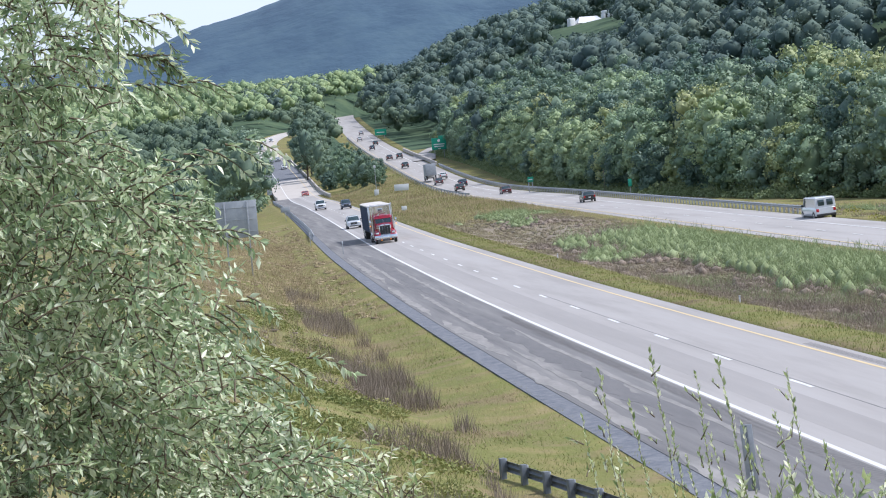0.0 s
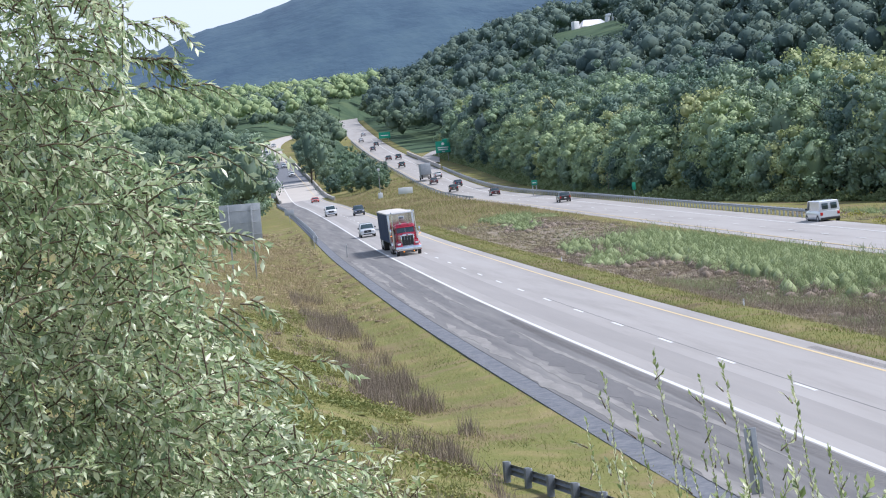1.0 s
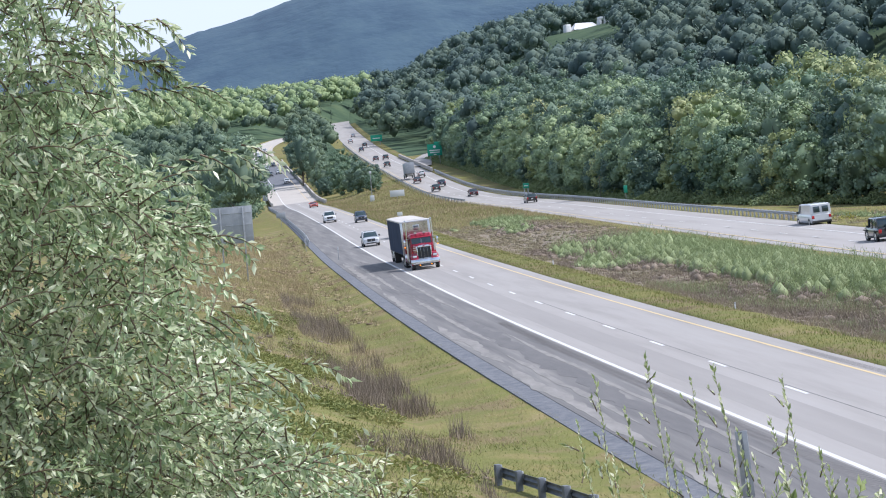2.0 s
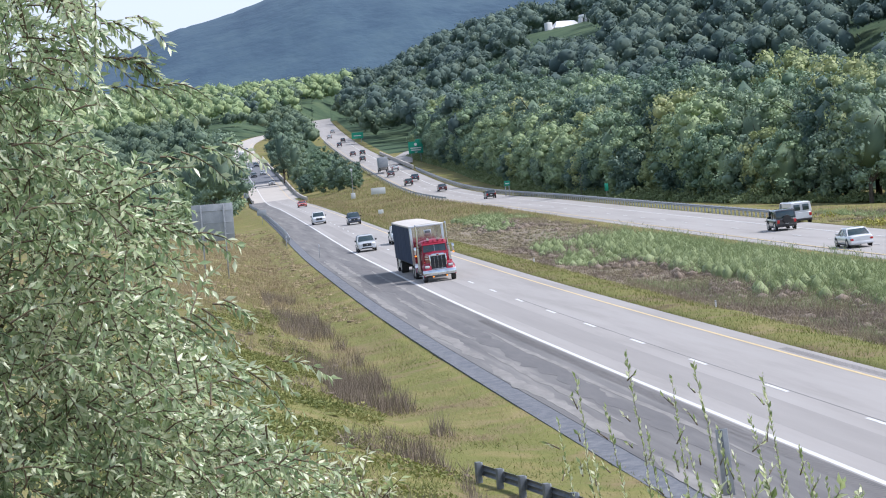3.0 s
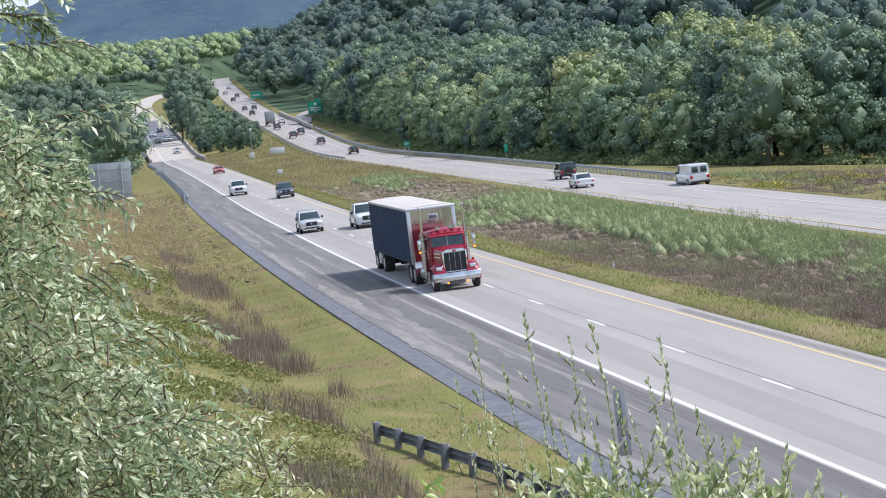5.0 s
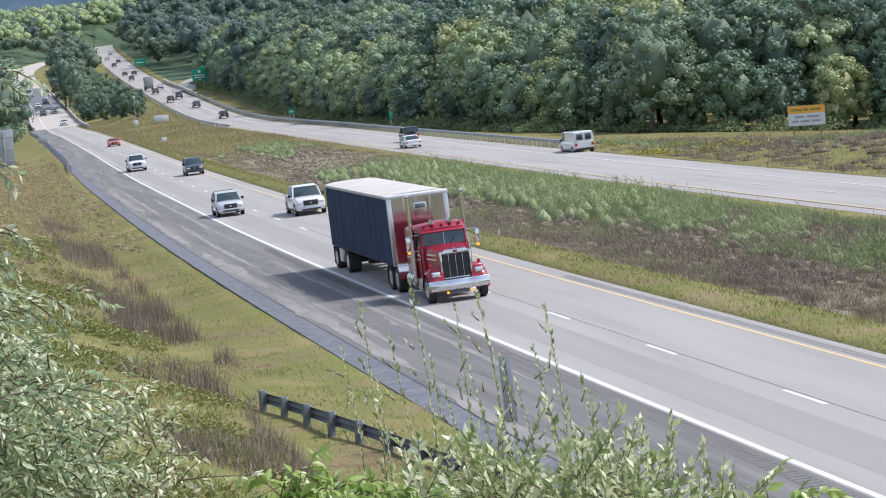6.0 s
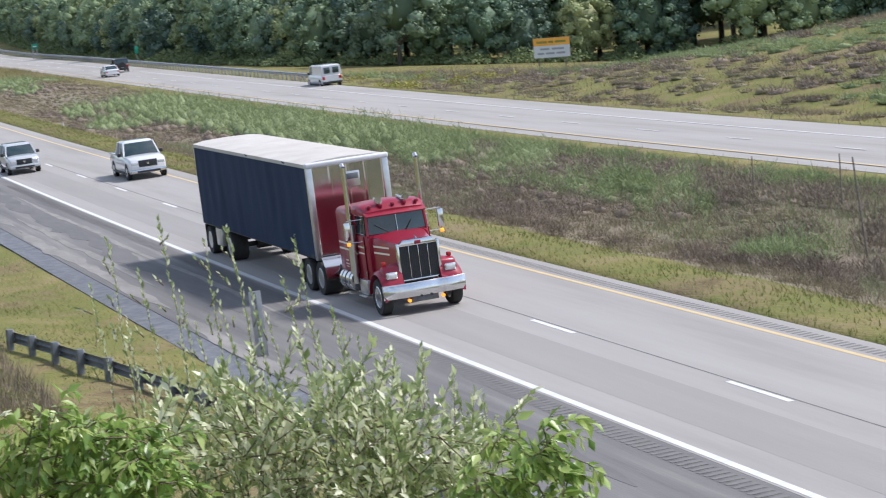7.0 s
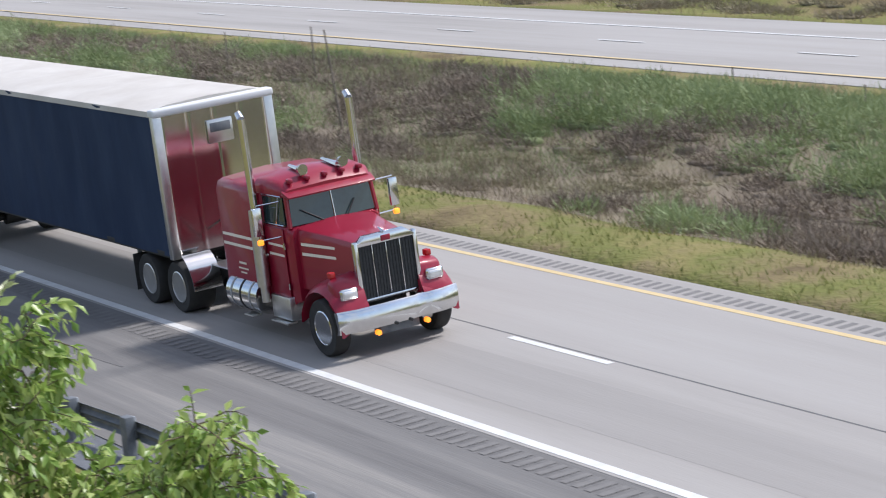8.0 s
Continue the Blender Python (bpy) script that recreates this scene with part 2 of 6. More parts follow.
# ---- mesh helpers ----
class Build:
    """Collects simple solids into one mesh."""

    def __init__(self):
        self.v, self.f = [], []

    def add(self, verts, faces):
        o = len(self.v)
        self.v += [tuple(p) for p in verts]
        self.f += [tuple(i + o for i in f) for f in faces]
        return self

    def bm(self, b):
        b.verts.ensure_lookup_table()
        b.verts.index_update()
        self.add([v.co for v in b.verts], [[v.index for v in f.verts] for f in b.faces])
        b.free()
        return self

    def box(self, lo, hi, bevel=0.0, m=None, seg=2):
        b = bmesh.new()
        bmesh.ops.create_cube(b, size=1)
        c = [(lo[i] + hi[i]) / 2 for i in range(3)]
        s = [abs(hi[i] - lo[i]) for i in range(3)]
        for v in b.verts:
            v.co = Vector([c[i] + v.co[i] * s[i] for i in range(3)])
        if bevel:
            bmesh.ops.bevel(b, geom=list(b.edges), offset=bevel, segments=seg, affect="EDGES", profile=0.5)
        if m is not None:
            b.transform(m)
        return self.bm(b)

    def hexa(self, pts, bevel=0.0, seg=2):
        """Eight corners: four below, four above, each ring anticlockwise from above."""
        b = bmesh.new()
        vs = [b.verts.new(p) for p in pts]
        for q in ((3, 2, 1, 0), (4, 5, 6, 7), (0, 1, 5, 4), (1, 2, 6, 5), (2, 3, 7, 6), (3, 0, 4, 7)):
            b.faces.new([vs[i] for i in q])
        if bevel:
            bmesh.ops.bevel(b, geom=list(b.edges), offset=bevel, segments=seg, affect="EDGES", profile=0.5)
        return self.bm(b)

    def rod(self, p0, p1, r0, r1=None, n=12, caps=True):
        r1 = r0 if r1 is None else r1
        p0, p1 = Vector(p0), Vector(p1)
        d = (p1 - p0)
        q = d.to_track_quat("Z", "Y")
        vs, fs = [], []
        for p, r in ((p0, r0), (p1, r1)):
            for i in range(n):
                a = 2 * math.pi * i / n
                vs.append(p + q @ Vector((r * math.cos(a), r * math.sin(a), 0)))
        for i in range(n):
            j = (i + 1) % n
            fs.append((i, j, n + j, n + i))
        if caps:
            fs.append(tuple(range(n - 1, -1, -1)))
            fs.append(tuple(range(n, 2 * n)))
        return self.add(vs, fs)

    def tube(self, pts, r0, r1, n=6):
        """A tapered tube through points."""
        rings = []
        for i, p in enumerate(pts):
            q = (pts[min(i + 1, len(pts) - 1)] - pts[max(i - 1, 0)]).to_track_quat("Z", "Y")
            r = r0 + (r1 - r0) * i / (len(pts) - 1)
            rings.append([p + q @ Vector((r * math.cos(2 * math.pi * k / n), r * math.sin(2 * math.pi * k / n), 0)) for k in range(n)])
        return self.loft(rings)

    def lathe(self, profile, n=20, m=None):
        """profile: (r, h) pairs turned about the x axis."""
        vs, fs = [], []
        for r, h in profile:
            for i in range(n):
                a = 2 * math.pi * i / n
                vs.append(Vector((h, r * math.cos(a), r * math.sin(a))))
        k = len(profile)
        for a in range(k - 1):
            for i in range(n):
                j = (i + 1) % n
                fs.append((a * n + i, a * n + j, (a + 1) * n + j, (a + 1) * n + i))
        fs.append(tuple(range(n)))
        fs.append(tuple((k - 1) * n + i for i in range(n - 1, -1, -1)))
        if m is not None:
            vs = [m @ v for v in vs]
        return self.add(vs, fs)

    def loft(self, rings, closed=True, caps=True):
        n = len(rings[0])
        vs = [p for r in rings for p in r]
        fs = []
        for a in range(len(rings) - 1):
            for i in range(n if closed else n - 1):
                j = (i + 1) % n
                fs.append((a * n + i, a * n + j, (a + 1) * n + j, (a + 1) * n + i))
        if caps:
            fs.append(tuple(range(n - 1, -1, -1)))
            fs.append(tuple((len(rings) - 1) * n + i for i in range(n)))
        return self.add(vs, fs)

    def plate(self, quad, d):
        """A thin slab over four points, d thick along its normal."""
        q = [Vector(p) for p in quad]
        nrm = (q[1] - q[0]).cross(q[3] - q[0]).normalized() * d
        return self.add(q + [p + nrm for p in q], [(3, 2, 1, 0), (4, 5, 6, 7), (0, 1, 5, 4), (1, 2, 6, 5), (2, 3, 7, 6), (3, 0, 4, 7)])

    def mesh(self, name, mat, smooth=35):
        me = bpy.data.meshes.new(name)
        me.from_pydata(self.v, [], self.f)
        b = bmesh.new()
        b.from_mesh(me)
        bmesh.ops.recalc_face_normals(b, faces=list(b.faces))
        b.to_mesh(me)
        b.free()
        me.materials.append(mat)
        if smooth:
            me.shade_smooth()
            me.set_sharp_from_angle(angle=radians(smooth))
        return me


def part(name, build, mat, parent=None, label="", m=None, smooth=35):
    ob = new(name, build if isinstance(build, bpy.types.Mesh) else build.mesh(name, mat, smooth))
    if parent is not None:
        ob.parent = parent
    if m is not None:
        ob.matrix_basis = m
    if label:
        tagged(ob, label)
    return ob


def thing(name, label, category, group="", m=None):
    ob = new(name)
    ob.empty_display_size = 0.3
    if m is not None:
        ob.matrix_basis = m
    return tagged(ob, label, category, group)


def fast_mesh(name, verts, faces, mat, smooth=False):
    """A mesh from numpy arrays: verts (n, 3), faces (m, 3 or 4)."""
    me = bpy.data.meshes.new(name)
    k = faces.shape[1]
    me.vertices.add(len(verts))
    me.vertices.foreach_set("co", np.asarray(verts, np.float32).ravel())
    me.loops.add(len(faces) * k)
    me.loops.foreach_set("vertex_index", np.asarray(faces, np.int32).ravel())
    me.polygons.add(len(faces))
    me.polygons.foreach_set("loop_start", np.arange(0, len(faces) * k, k, dtype=np.int32))
    me.update(calc_edges=True)
    me.materials.append(mat)
    if smooth:
        me.shade_smooth()
    return me


rng = np.random.default_rng(7)


def unit(a):
    return a / np.maximum(np.linalg.norm(a, axis=-1, keepdims=True), 1e-9)


def leaf_arrays(pos, axis, nrm, length, ratio=0.4, fold=0.12):
    """Pointed leaves, folded along the rib."""
    axis = unit(axis)
    side = unit(np.cross(axis, nrm))
    up = np.cross(side, axis)
    L = length[:, None]
    w = L * ratio * 0.5
    base, tip = pos, pos + axis * L
    l1, r1 = pos + axis * L * 0.42 + side * w + up * w * fold * 4, pos + axis * L * 0.42 - side * w + up * w * fold * 4
    v = np.stack([base, l1, tip, r1], 1).reshape(-1, 3)
    k = np.arange(len(pos))[:, None] * 4
    f = np.concatenate([k + np.array([[0, 2, 1]]), k + np.array([[0, 3, 2]])], 0)
    return v, f


def card_arrays(pos, nrm, size, stretch=1.0):
    """Small four-cornered leaf clumps that face along nrm."""
    r = unit(rng.normal(size=pos.shape))
    a = unit(np.cross(nrm, r))
    b = np.cross(nrm, a)
    s = size[:, None] * 0.5
    a, b = a * s, b * s * stretch
    j = 1 + rng.uniform(-0.35, 0.35, (len(pos), 4, 1))
    v = pos[:, None, :] + np.stack([a + b * 0.3, b - a * 0.25, -a - b * 0.3, -b + a * 0.25], 1) * j
    f = np.arange(len(pos) * 4).reshape(-1, 4)
    return v.reshape(-1, 3), f


def ball(subdivisions):
    b = bmesh.new()
    bmesh.ops.create_icosphere(b, subdivisions=subdivisions, radius=1)
    b.verts.ensure_lookup_table()
    v = np.array([tuple(p.co) for p in b.verts])
    f = np.array([[p.index for p in q.verts] for q in b.faces])
    b.free()
    return v, f


BALL_V, BALL_F = ball(1)


def lobe_arrays(centres, radii, g, rough=0.1):
    """Uneven rounded boughs: centres (n, 3), radii (n, 3)."""
    n = len(centres)
    v = centres[:, None, :] + BALL_V[None] * radii[:, None, :] * (1 + g.normal(0, rough, (n, len(BALL_V), 1)))
    f = BALL_F[None] + np.arange(n)[:, None, None] * len(BALL_V)
    return v.reshape(-1, 3), f.reshape(-1, 3)


def tuft_arrays(pos, d, length, width):
    """Narrow blades from pos along d."""
    side = unit(np.cross(d, rng.normal(size=d.shape))) * width[:, None] * 0.5
    v = np.stack([pos - side, pos + side, pos + d * length[:, None]], 1).reshape(-1, 3)
    return v, np.arange(len(pos) * 3).reshape(-1, 3)


def triangles(quads):
    return np.concatenate([quads[:, [0, 1, 2]], quads[:, [0, 2, 3]]])


def merged(*sets):
    """Several (verts, triangles) pairs as one."""
    o, vs, fs = 0, [], []
    for v, f in sets:
        vs.append(v)
        fs.append(f + o)
        o += len(v)
    return np.concatenate(vs), np.concatenate(fs)


def blade_arrays(pos, height, width, lean):
    """Grass blades: narrow triangles that lean a little."""
    n = len(pos)
    a = rng.uniform(0, 2 * np.pi, n)
    d = np.stack([np.cos(a), np.sin(a), np.zeros(n)], 1) * width[:, None] * 0.5
    tip = pos + np.stack([rng.normal(0, 1, n) * lean, rng.normal(0, 1, n) * lean, np.ones(n)], 1) * height[:, None]
    v = np.stack([pos - d, pos + d, tip], 1).reshape(-1, 3)
    return v, np.arange(n * 3).reshape(-1, 3)


# ---- plan of the two roadways and the land ----
# rows: Y, X of the line nearest the camera side, Z
NEAR = np.array([(-220, 1.6, 0), (-120, .7, 0), (0, 0, 0), (60, .1, 0), (120, .9, 0), (170, 1.8, 0), (300, 5, .1), (420, 7.6, .2),
                 (540, 9.6, .5), (650, 11.8, 4.2), (813, 13.8, 11.7), (974, 18.5, 19.3), (1100, 34, 24), (1180, 49, 26), (1400, 110, 32),
                 (1700, 220, 40)], float)
FAR = np.array([(-220, 32, -1.5), (-60, 31.4, -1.5), (30, 31, -1.5), (80, 31.5, -1.5), (133, 32.8, -1.5), (284, 36.2, -1.2),
                (434, 38.5, -.3), (596, 42.5, 5.3), (776, 49, 11.4), (945, 56, 18.3), (1205, 70, 28.2), (1400, 84, 34), (1700, 110, 42)],
               float)
LANE = 3.3


def spline(T, y):
    """X and Z of a roadway at Y (arrays allowed)."""
    y = np.clip(np.asarray(y, float), T[0, 0], T[-1, 0])
    k = np.clip(np.searchsorted(T[:, 0], y) - 1, 0, len(T) - 2)
    m = np.zeros((len(T), 2))
    for i in range(len(T)):
        a, b = max(i - 1, 0), min(i + 1, len(T) - 1)
        m[i] = (T[b, 1:] - T[a, 1:]) / (T[b, 0] - T[a, 0])
    h = T[k + 1, 0] - T[k, 0]
    s = (y - T[k, 0]) / h
    s, h = s[..., None], h[..., None]
    return (2 * s**3 - 3 * s**2 + 1) * T[k, 1:] + (s**3 - 2 * s**2 + s) * h * m[k] + (3 * s**2 - 2 * s**3) * T[k + 1, 1:] + (s**3 - s**2) * h * m[k + 1]


def step(a, b, x):
    t = np.clip((np.asarray(x, float) - a) / (b - a), 0, 1)
    return t * t * (3 - 2 * t)


FARDROP = 0.03          # the far roadway falls away to its outer side


def land(X, Y):
    """Height of the ground in plan coordinates."""
    X, Y = np.broadcast_arrays(np.asarray(X, float), np.asarray(Y, float))
    a, b = spline(NEAR, Y), spline(FAR, Y)
    xa, za, xb, zb = a[..., 0], a[..., 1], b[..., 0], b[..., 1]
    # camera side: ditch, then a slope that grows into the embankment on which the camera stands
    d = xa - 4.7 - X
    near = step(-25, -80, Y)
    slope = 0.40 + 0.74 * near
    top = 5.0 + 8.4 * near
    rise = top * np.tanh(np.maximum(d - 4.8, 0) * slope / top)
    left = za - 0.04 - 0.12 * np.clip(d, 0, 3) * step(-20, 30, Y) + 0.36 * step(0.9, 4, d) * step(12, -14, Y) + rise * (1 - 0.9 * step(170, 330, Y))
    valley = np.interp(Y, [300, 430, 600, 900, 1100, 1500, 2400], [0, -6, -1, 16, 26, 50, 66])
    w = step(260, 420, Y) * step(2, 30, d)
    left = left * (1 - w) + valley * w + step(60, 500, d) * step(500, 1500, Y) * 25
    # between the roadways
    x0, x1 = xa + 9.6, xb - 2.0
    s = np.clip((X - x0) / np.maximum(x1 - x0, 1), 0, 1)
    mid = za - 0.08 + (zb - za + 0.06) * s - 0.5 * np.sin(np.pi * np.clip(s * 1.9, 0, 1)) + 0.35 * step(0.45, 0.7, s) * (1 - s)
    # beyond the far roadway
    e = X - (xb + 2 * LANE + 3.2)
    flat = zb - 0.35 - 0.1 * np.clip(e, 0, 55) * step(420, 300, Y)
    bank = step(150, 70, Y) * np.clip(e - 4, 0, 45) * 0.2
    foot = np.interp(Y, [0, 200, 500, 900, 1400], [160, 130, 60, 25, 6])
    q = np.maximum(e - foot, 0)
    hill = np.interp(q, [0, 15, 34, 67, 111, 146, 320, 900, 3000], [0, 6, 12, 27, 35, 38, 74, 115, 140]) * step(-100, 700, Y)
    right = flat + bank + hill
    out = np.where(X < xa - 4.7, left, np.where(X < x0, za - 0.08, np.where(X < x1, mid, np.where(e < 0, zb - np.where(X < xb - 1.28, 0.02, 0.12) - FARDROP * np.clip(X - xb, 0, 12), right))))
    road_a = (X > xa - 4.7) & (X < xa + 2 * LANE + 0.9)
    return np.where(road_a, za - 0.25, out)


def P(X, Y, Z=None):
    """World place of a plan point (on the ground when Z is left out)."""
    z = float(land(X, Y)) if Z is None else Z
    return BANK @ Vector((X, Y, z))


BANK3 = np.array(BANK.to_3x3())


def PW(a):
    return np.asarray(a) @ BANK3.T


def upright(X, Y, turn=0.0, Z=None, scale=1.0):
    p = P(X, Y, Z)
    return Matrix.Translation(p) @ pose(0, 0, 0, 0, 0, turn) @ Matrix.Scale(scale, 4)


# ---- ground ----
ys = np.concatenate([np.arange(-220, -60, 8), np.arange(-60, 260, 2.0), np.arange(260, 700, 6), np.arange(700, 1700, 20), np.arange(1700, 4600, 120)])
cols_left = np.concatenate([-np.geomspace(60, 2600, 22)[::-1], -np.arange(0, 60, 1.2)[::-1]])
cols_mid = np.linspace(0, 1, 26)
cols_right = np.concatenate([np.arange(0, 60, 1.5), np.geomspace(60, 2600, 28)])
rows_v = []
for y in ys:
    a, b = spline(NEAR, y), spline(FAR, y)
    L = a[0] - 4.7
    M0, M1 = a[0] + 2 * LANE + 0.9, b[0] - 1.3
    xs = np.concatenate([L + cols_left - 0.01, [L + 0.02, M0 - 0.02], M0 + 0.01 + (M1 - M0 - 0.02) * cols_mid, [M1 + 0.02, b[0] + 2 * LANE + 3.15],
                         b[0] + 2 * LANE + 3.25 + cols_right])
    z = land(xs, np.full(len(xs), y))
    soft = np.array([noise.noise(Vector((x * 0.25, y * 0.25, 0))) for x in xs]) * 0.12
    onroad = ((xs > L) & (xs < M0)) | ((xs > M1) & (xs < b[0] + 2 * LANE + 3.2))
    soft *= np.where(xs < L, np.clip((L - xs) / 2.5, 0, 1), np.where(xs < M1, np.clip(np.minimum(xs - M0, M1 - xs) / 2, 0, 1), 1))
    z = z + np.where(onroad, -0.12, soft)
    rows_v.append(np.stack([xs, np.full(len(xs), y), z], 1))
gv = np.stack(rows_v)
R, K = gv.shape[:2]
idx = np.arange(R * K).reshape(R, K)
gf = np.stack([idx[:-1, :-1], idx[:-1, 1:], idx[1:, 1:], idx[1:, :-1]], -1).reshape(-1, 4)
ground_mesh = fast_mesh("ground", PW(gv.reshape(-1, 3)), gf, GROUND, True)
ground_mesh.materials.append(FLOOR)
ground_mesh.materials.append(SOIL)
mid_pt = (gv[:-1, :-1] + gv[1:, 1:]) * 0.5
ca, cb = spline(NEAR, mid_pt[..., 1])[..., 0], spline(FAR, mid_pt[..., 1])[..., 0]
mx_, my_ = mid_pt[..., 0], mid_pt[..., 1]
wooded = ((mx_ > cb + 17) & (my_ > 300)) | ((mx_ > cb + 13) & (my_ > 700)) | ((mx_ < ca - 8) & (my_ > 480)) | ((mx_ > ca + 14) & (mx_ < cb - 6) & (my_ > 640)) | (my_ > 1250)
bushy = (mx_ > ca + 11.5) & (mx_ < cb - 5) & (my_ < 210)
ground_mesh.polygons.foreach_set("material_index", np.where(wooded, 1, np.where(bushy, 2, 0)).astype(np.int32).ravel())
tagged(new("ground", ground_mesh), "rough meadow ground with dry grass along the highway", "ground", kind="structure")


# ---- roadways ----
def strip(T, x0, x1, y0, y1, z, dy=6.0, drop=0.0, thick=0.0):
    """A ribbon along a roadway between two offsets."""
    n = max(2, int((y1 - y0) / dy) + 1)
    yy = np.linspace(y0, y1, n)
    c = spline(T, yy)
    v, f = [], []
    for y, (x, h) in zip(yy, c):
        for o, dz in ((x0, 0), (x1, 0)) + (((x1, -thick), (x0, -thick)) if thick else ()):
            v.append(BANK @ Vector((x + o, y, h + z - drop * max(o, 0) + dz)))
    k = 4 if thick else 2
    for i in range(n - 1):
        if thick:
            for j in range(4):
                a, b = j, (j + 1) % 4
                f.append((i * k + a, i * k + b, (i + 1) * k + b, (i + 1) * k + a))
        else:
            f.append((i * 2, i * 2 + 1, i * 2 + 3, i * 2 + 2))
    if thick:
        f += [(3, 2, 1, 0), tuple((n - 1) * k + i for i in range(4))]
    return Build().add(v, f)


def setting(name, build, mat, label, cat="road", smooth=30):
    return tagged(part(name, build, mat, smooth=smooth), label, cat, kind="structure")


road_near = setting("road_near", strip(NEAR, -0.16, 2 * LANE + 0.9, -220, 538, 0, thick=0.35), CONCRETE, "pale concrete two-lane carriageway of the nearer roadway")
setting("shoulder_near", strip(NEAR, -4.2, -0.16, -220, 538, -0.004, thick=0.3), ASPHALT, "worn grey asphalt shoulder beside the nearer lanes", "road shoulder")
setting("shoulder_edge", strip(NEAR, -5.1, -4.2, -220, 400, -0.02, thick=0.3), DARKASPHALT, "dark broken asphalt edge of the shoulder", "road shoulder")
setting("bridge_deck", strip(NEAR, -3.0, 2 * LANE + 2.4, 538, 652, 0.0, thick=0.9), BRIDGE, "pale tan concrete bridge deck", "bridge")
setting("road_dark", strip(NEAR, -3.4, 2 * LANE + 2.2, 652, 813, 0.0, thick=0.6), DARKASPHALT, "dark asphalt stretch of the nearer roadway beyond the bridge")
setting("road_beyond", strip(NEAR, -3.0, 2 * LANE + 1.6, 813, 1690, 0.0, dy=15, thick=0.6), BRIDGE, "pale roadway climbing toward the woods")
setting("road_far", strip(FAR, -1.3, 2 * LANE + 3.0, -220, 1690, 0.0, dy=8, drop=FARDROP, thick=0.4), CONCRETE, "pale concrete carriageway of the farther roadway")
ramp = [(600, 52.0), (640, 56.5), (690, 66), (730, 82), (760, 100)]
rv, rf = [], []
for i, (y, x) in enumerate(ramp):
    z = float(spline(FAR, y)[1]) + 0.02
    rv += [BANK @ Vector((x - 3, y + 1, z)), BANK @ Vector((x + 3.5, y - 2, z)), BANK @ Vector((x + 3.5, y - 2, z - 2)), BANK @ Vector((x - 3, y + 1, z - 2))]
for i in range(len(ramp) - 1):
    for j in range(4):
        rf.append((i * 4 + j, i * 4 + (j + 1) % 4, i * 4 + 4 + (j + 1) % 4, i * 4 + 4 + j))
setting("exit_ramp", Build().add(rv, rf), CONCRETE, "pale exit ramp leaving the farther roadway")

# markings
setting("edge_line_near", strip(NEAR, -0.09, 0.09, -220, 538, 0.005, 3, thick=0.004), WHITE, "solid white edge line", "road marking")
setting("median_line_near", strip(NEAR, 2 * LANE - 0.07, 2 * LANE + 0.07, -220, 538, 0.005, 3, thick=0.004), YELLOW, "pale yellow median edge line", "road marking")
setting("joint", strip(NEAR, LANE + 0.12, LANE + 0.16, -120, 60, 0.003, 3, thick=0.002), CRACK, "dark sealed lengthwise joint between the lanes", "road joint")
setting("wheel_track", strip(NEAR, 0.9, 2.5, -220, 538, 0.002, 4, thick=0.001), WORN, "darker worn band in the middle of the lane", "road stain")
setting("edge_line_far", strip(FAR, 2 * LANE - 0.08, 2 * LANE + 0.08, -220, 900, 0.006, 4, FARDROP, 0.004), WHITE, "solid white edge line", "road marking")
setting("median_line_far", strip(FAR, -0.08, 0.08, -220, 900, 0.006, 4, FARDROP, 0.004), YELLOW, "yellow median edge line", "road marking")
setting("edge_line_bridge", strip(NEAR, -0.1, 0.1, 538, 1100, 0.006, 6, 0, 0.004), WHITE, "white edge line", "road marking")
setting("median_line_bridge", strip(NEAR, 2 * LANE - 0.08, 2 * LANE + 0.08, 538, 1000, 0.006, 6, 0, 0.004), YELLOW, "yellow median edge line", "road marking")
for k in range(-13, 44):
    y1 = k * 12.192
    ob = setting("lane_dash", strip(NEAR, LANE - 0.07, LANE + 0.07, y1 - 3.05, y1, 0.006, 1.6, 0, 0.004), WHITE, "white broken lane line dash", "road marking")
for k in range(-8, 60):
    y1 = k * 12.192 - 9.5
    setting("lane_dash", strip(FAR, LANE - 0.06, LANE + 0.06, y1, y1 + 3.05, 0.006, 1.6, FARDROP, 0.004), WHITE, "white broken lane line dash", "road marking")

# rumble grooves
gr = Build()
for side in (0, 1):
    for i in range(420 if side == 0 else 300):
        y = -80 + i * 0.305
        x, z = spline(NEAR, y)
        lo, hi = (-0.78, -0.3) if side == 0 else (2 * LANE + 0.22, 2 * LANE + 0.6)
        gr.add([BANK @ Vector((x + a, y + b, z + 0.004)) for a, b in ((lo, 0), (hi, 0), (hi, 0.16), (lo, 0.16))], [(0, 1, 2, 3)])
tagged(part("rumble_strip", gr, GROOVE, smooth=0), "milled rumble strip grooves beside the edge lines", "rumble strip", kind="stuff")

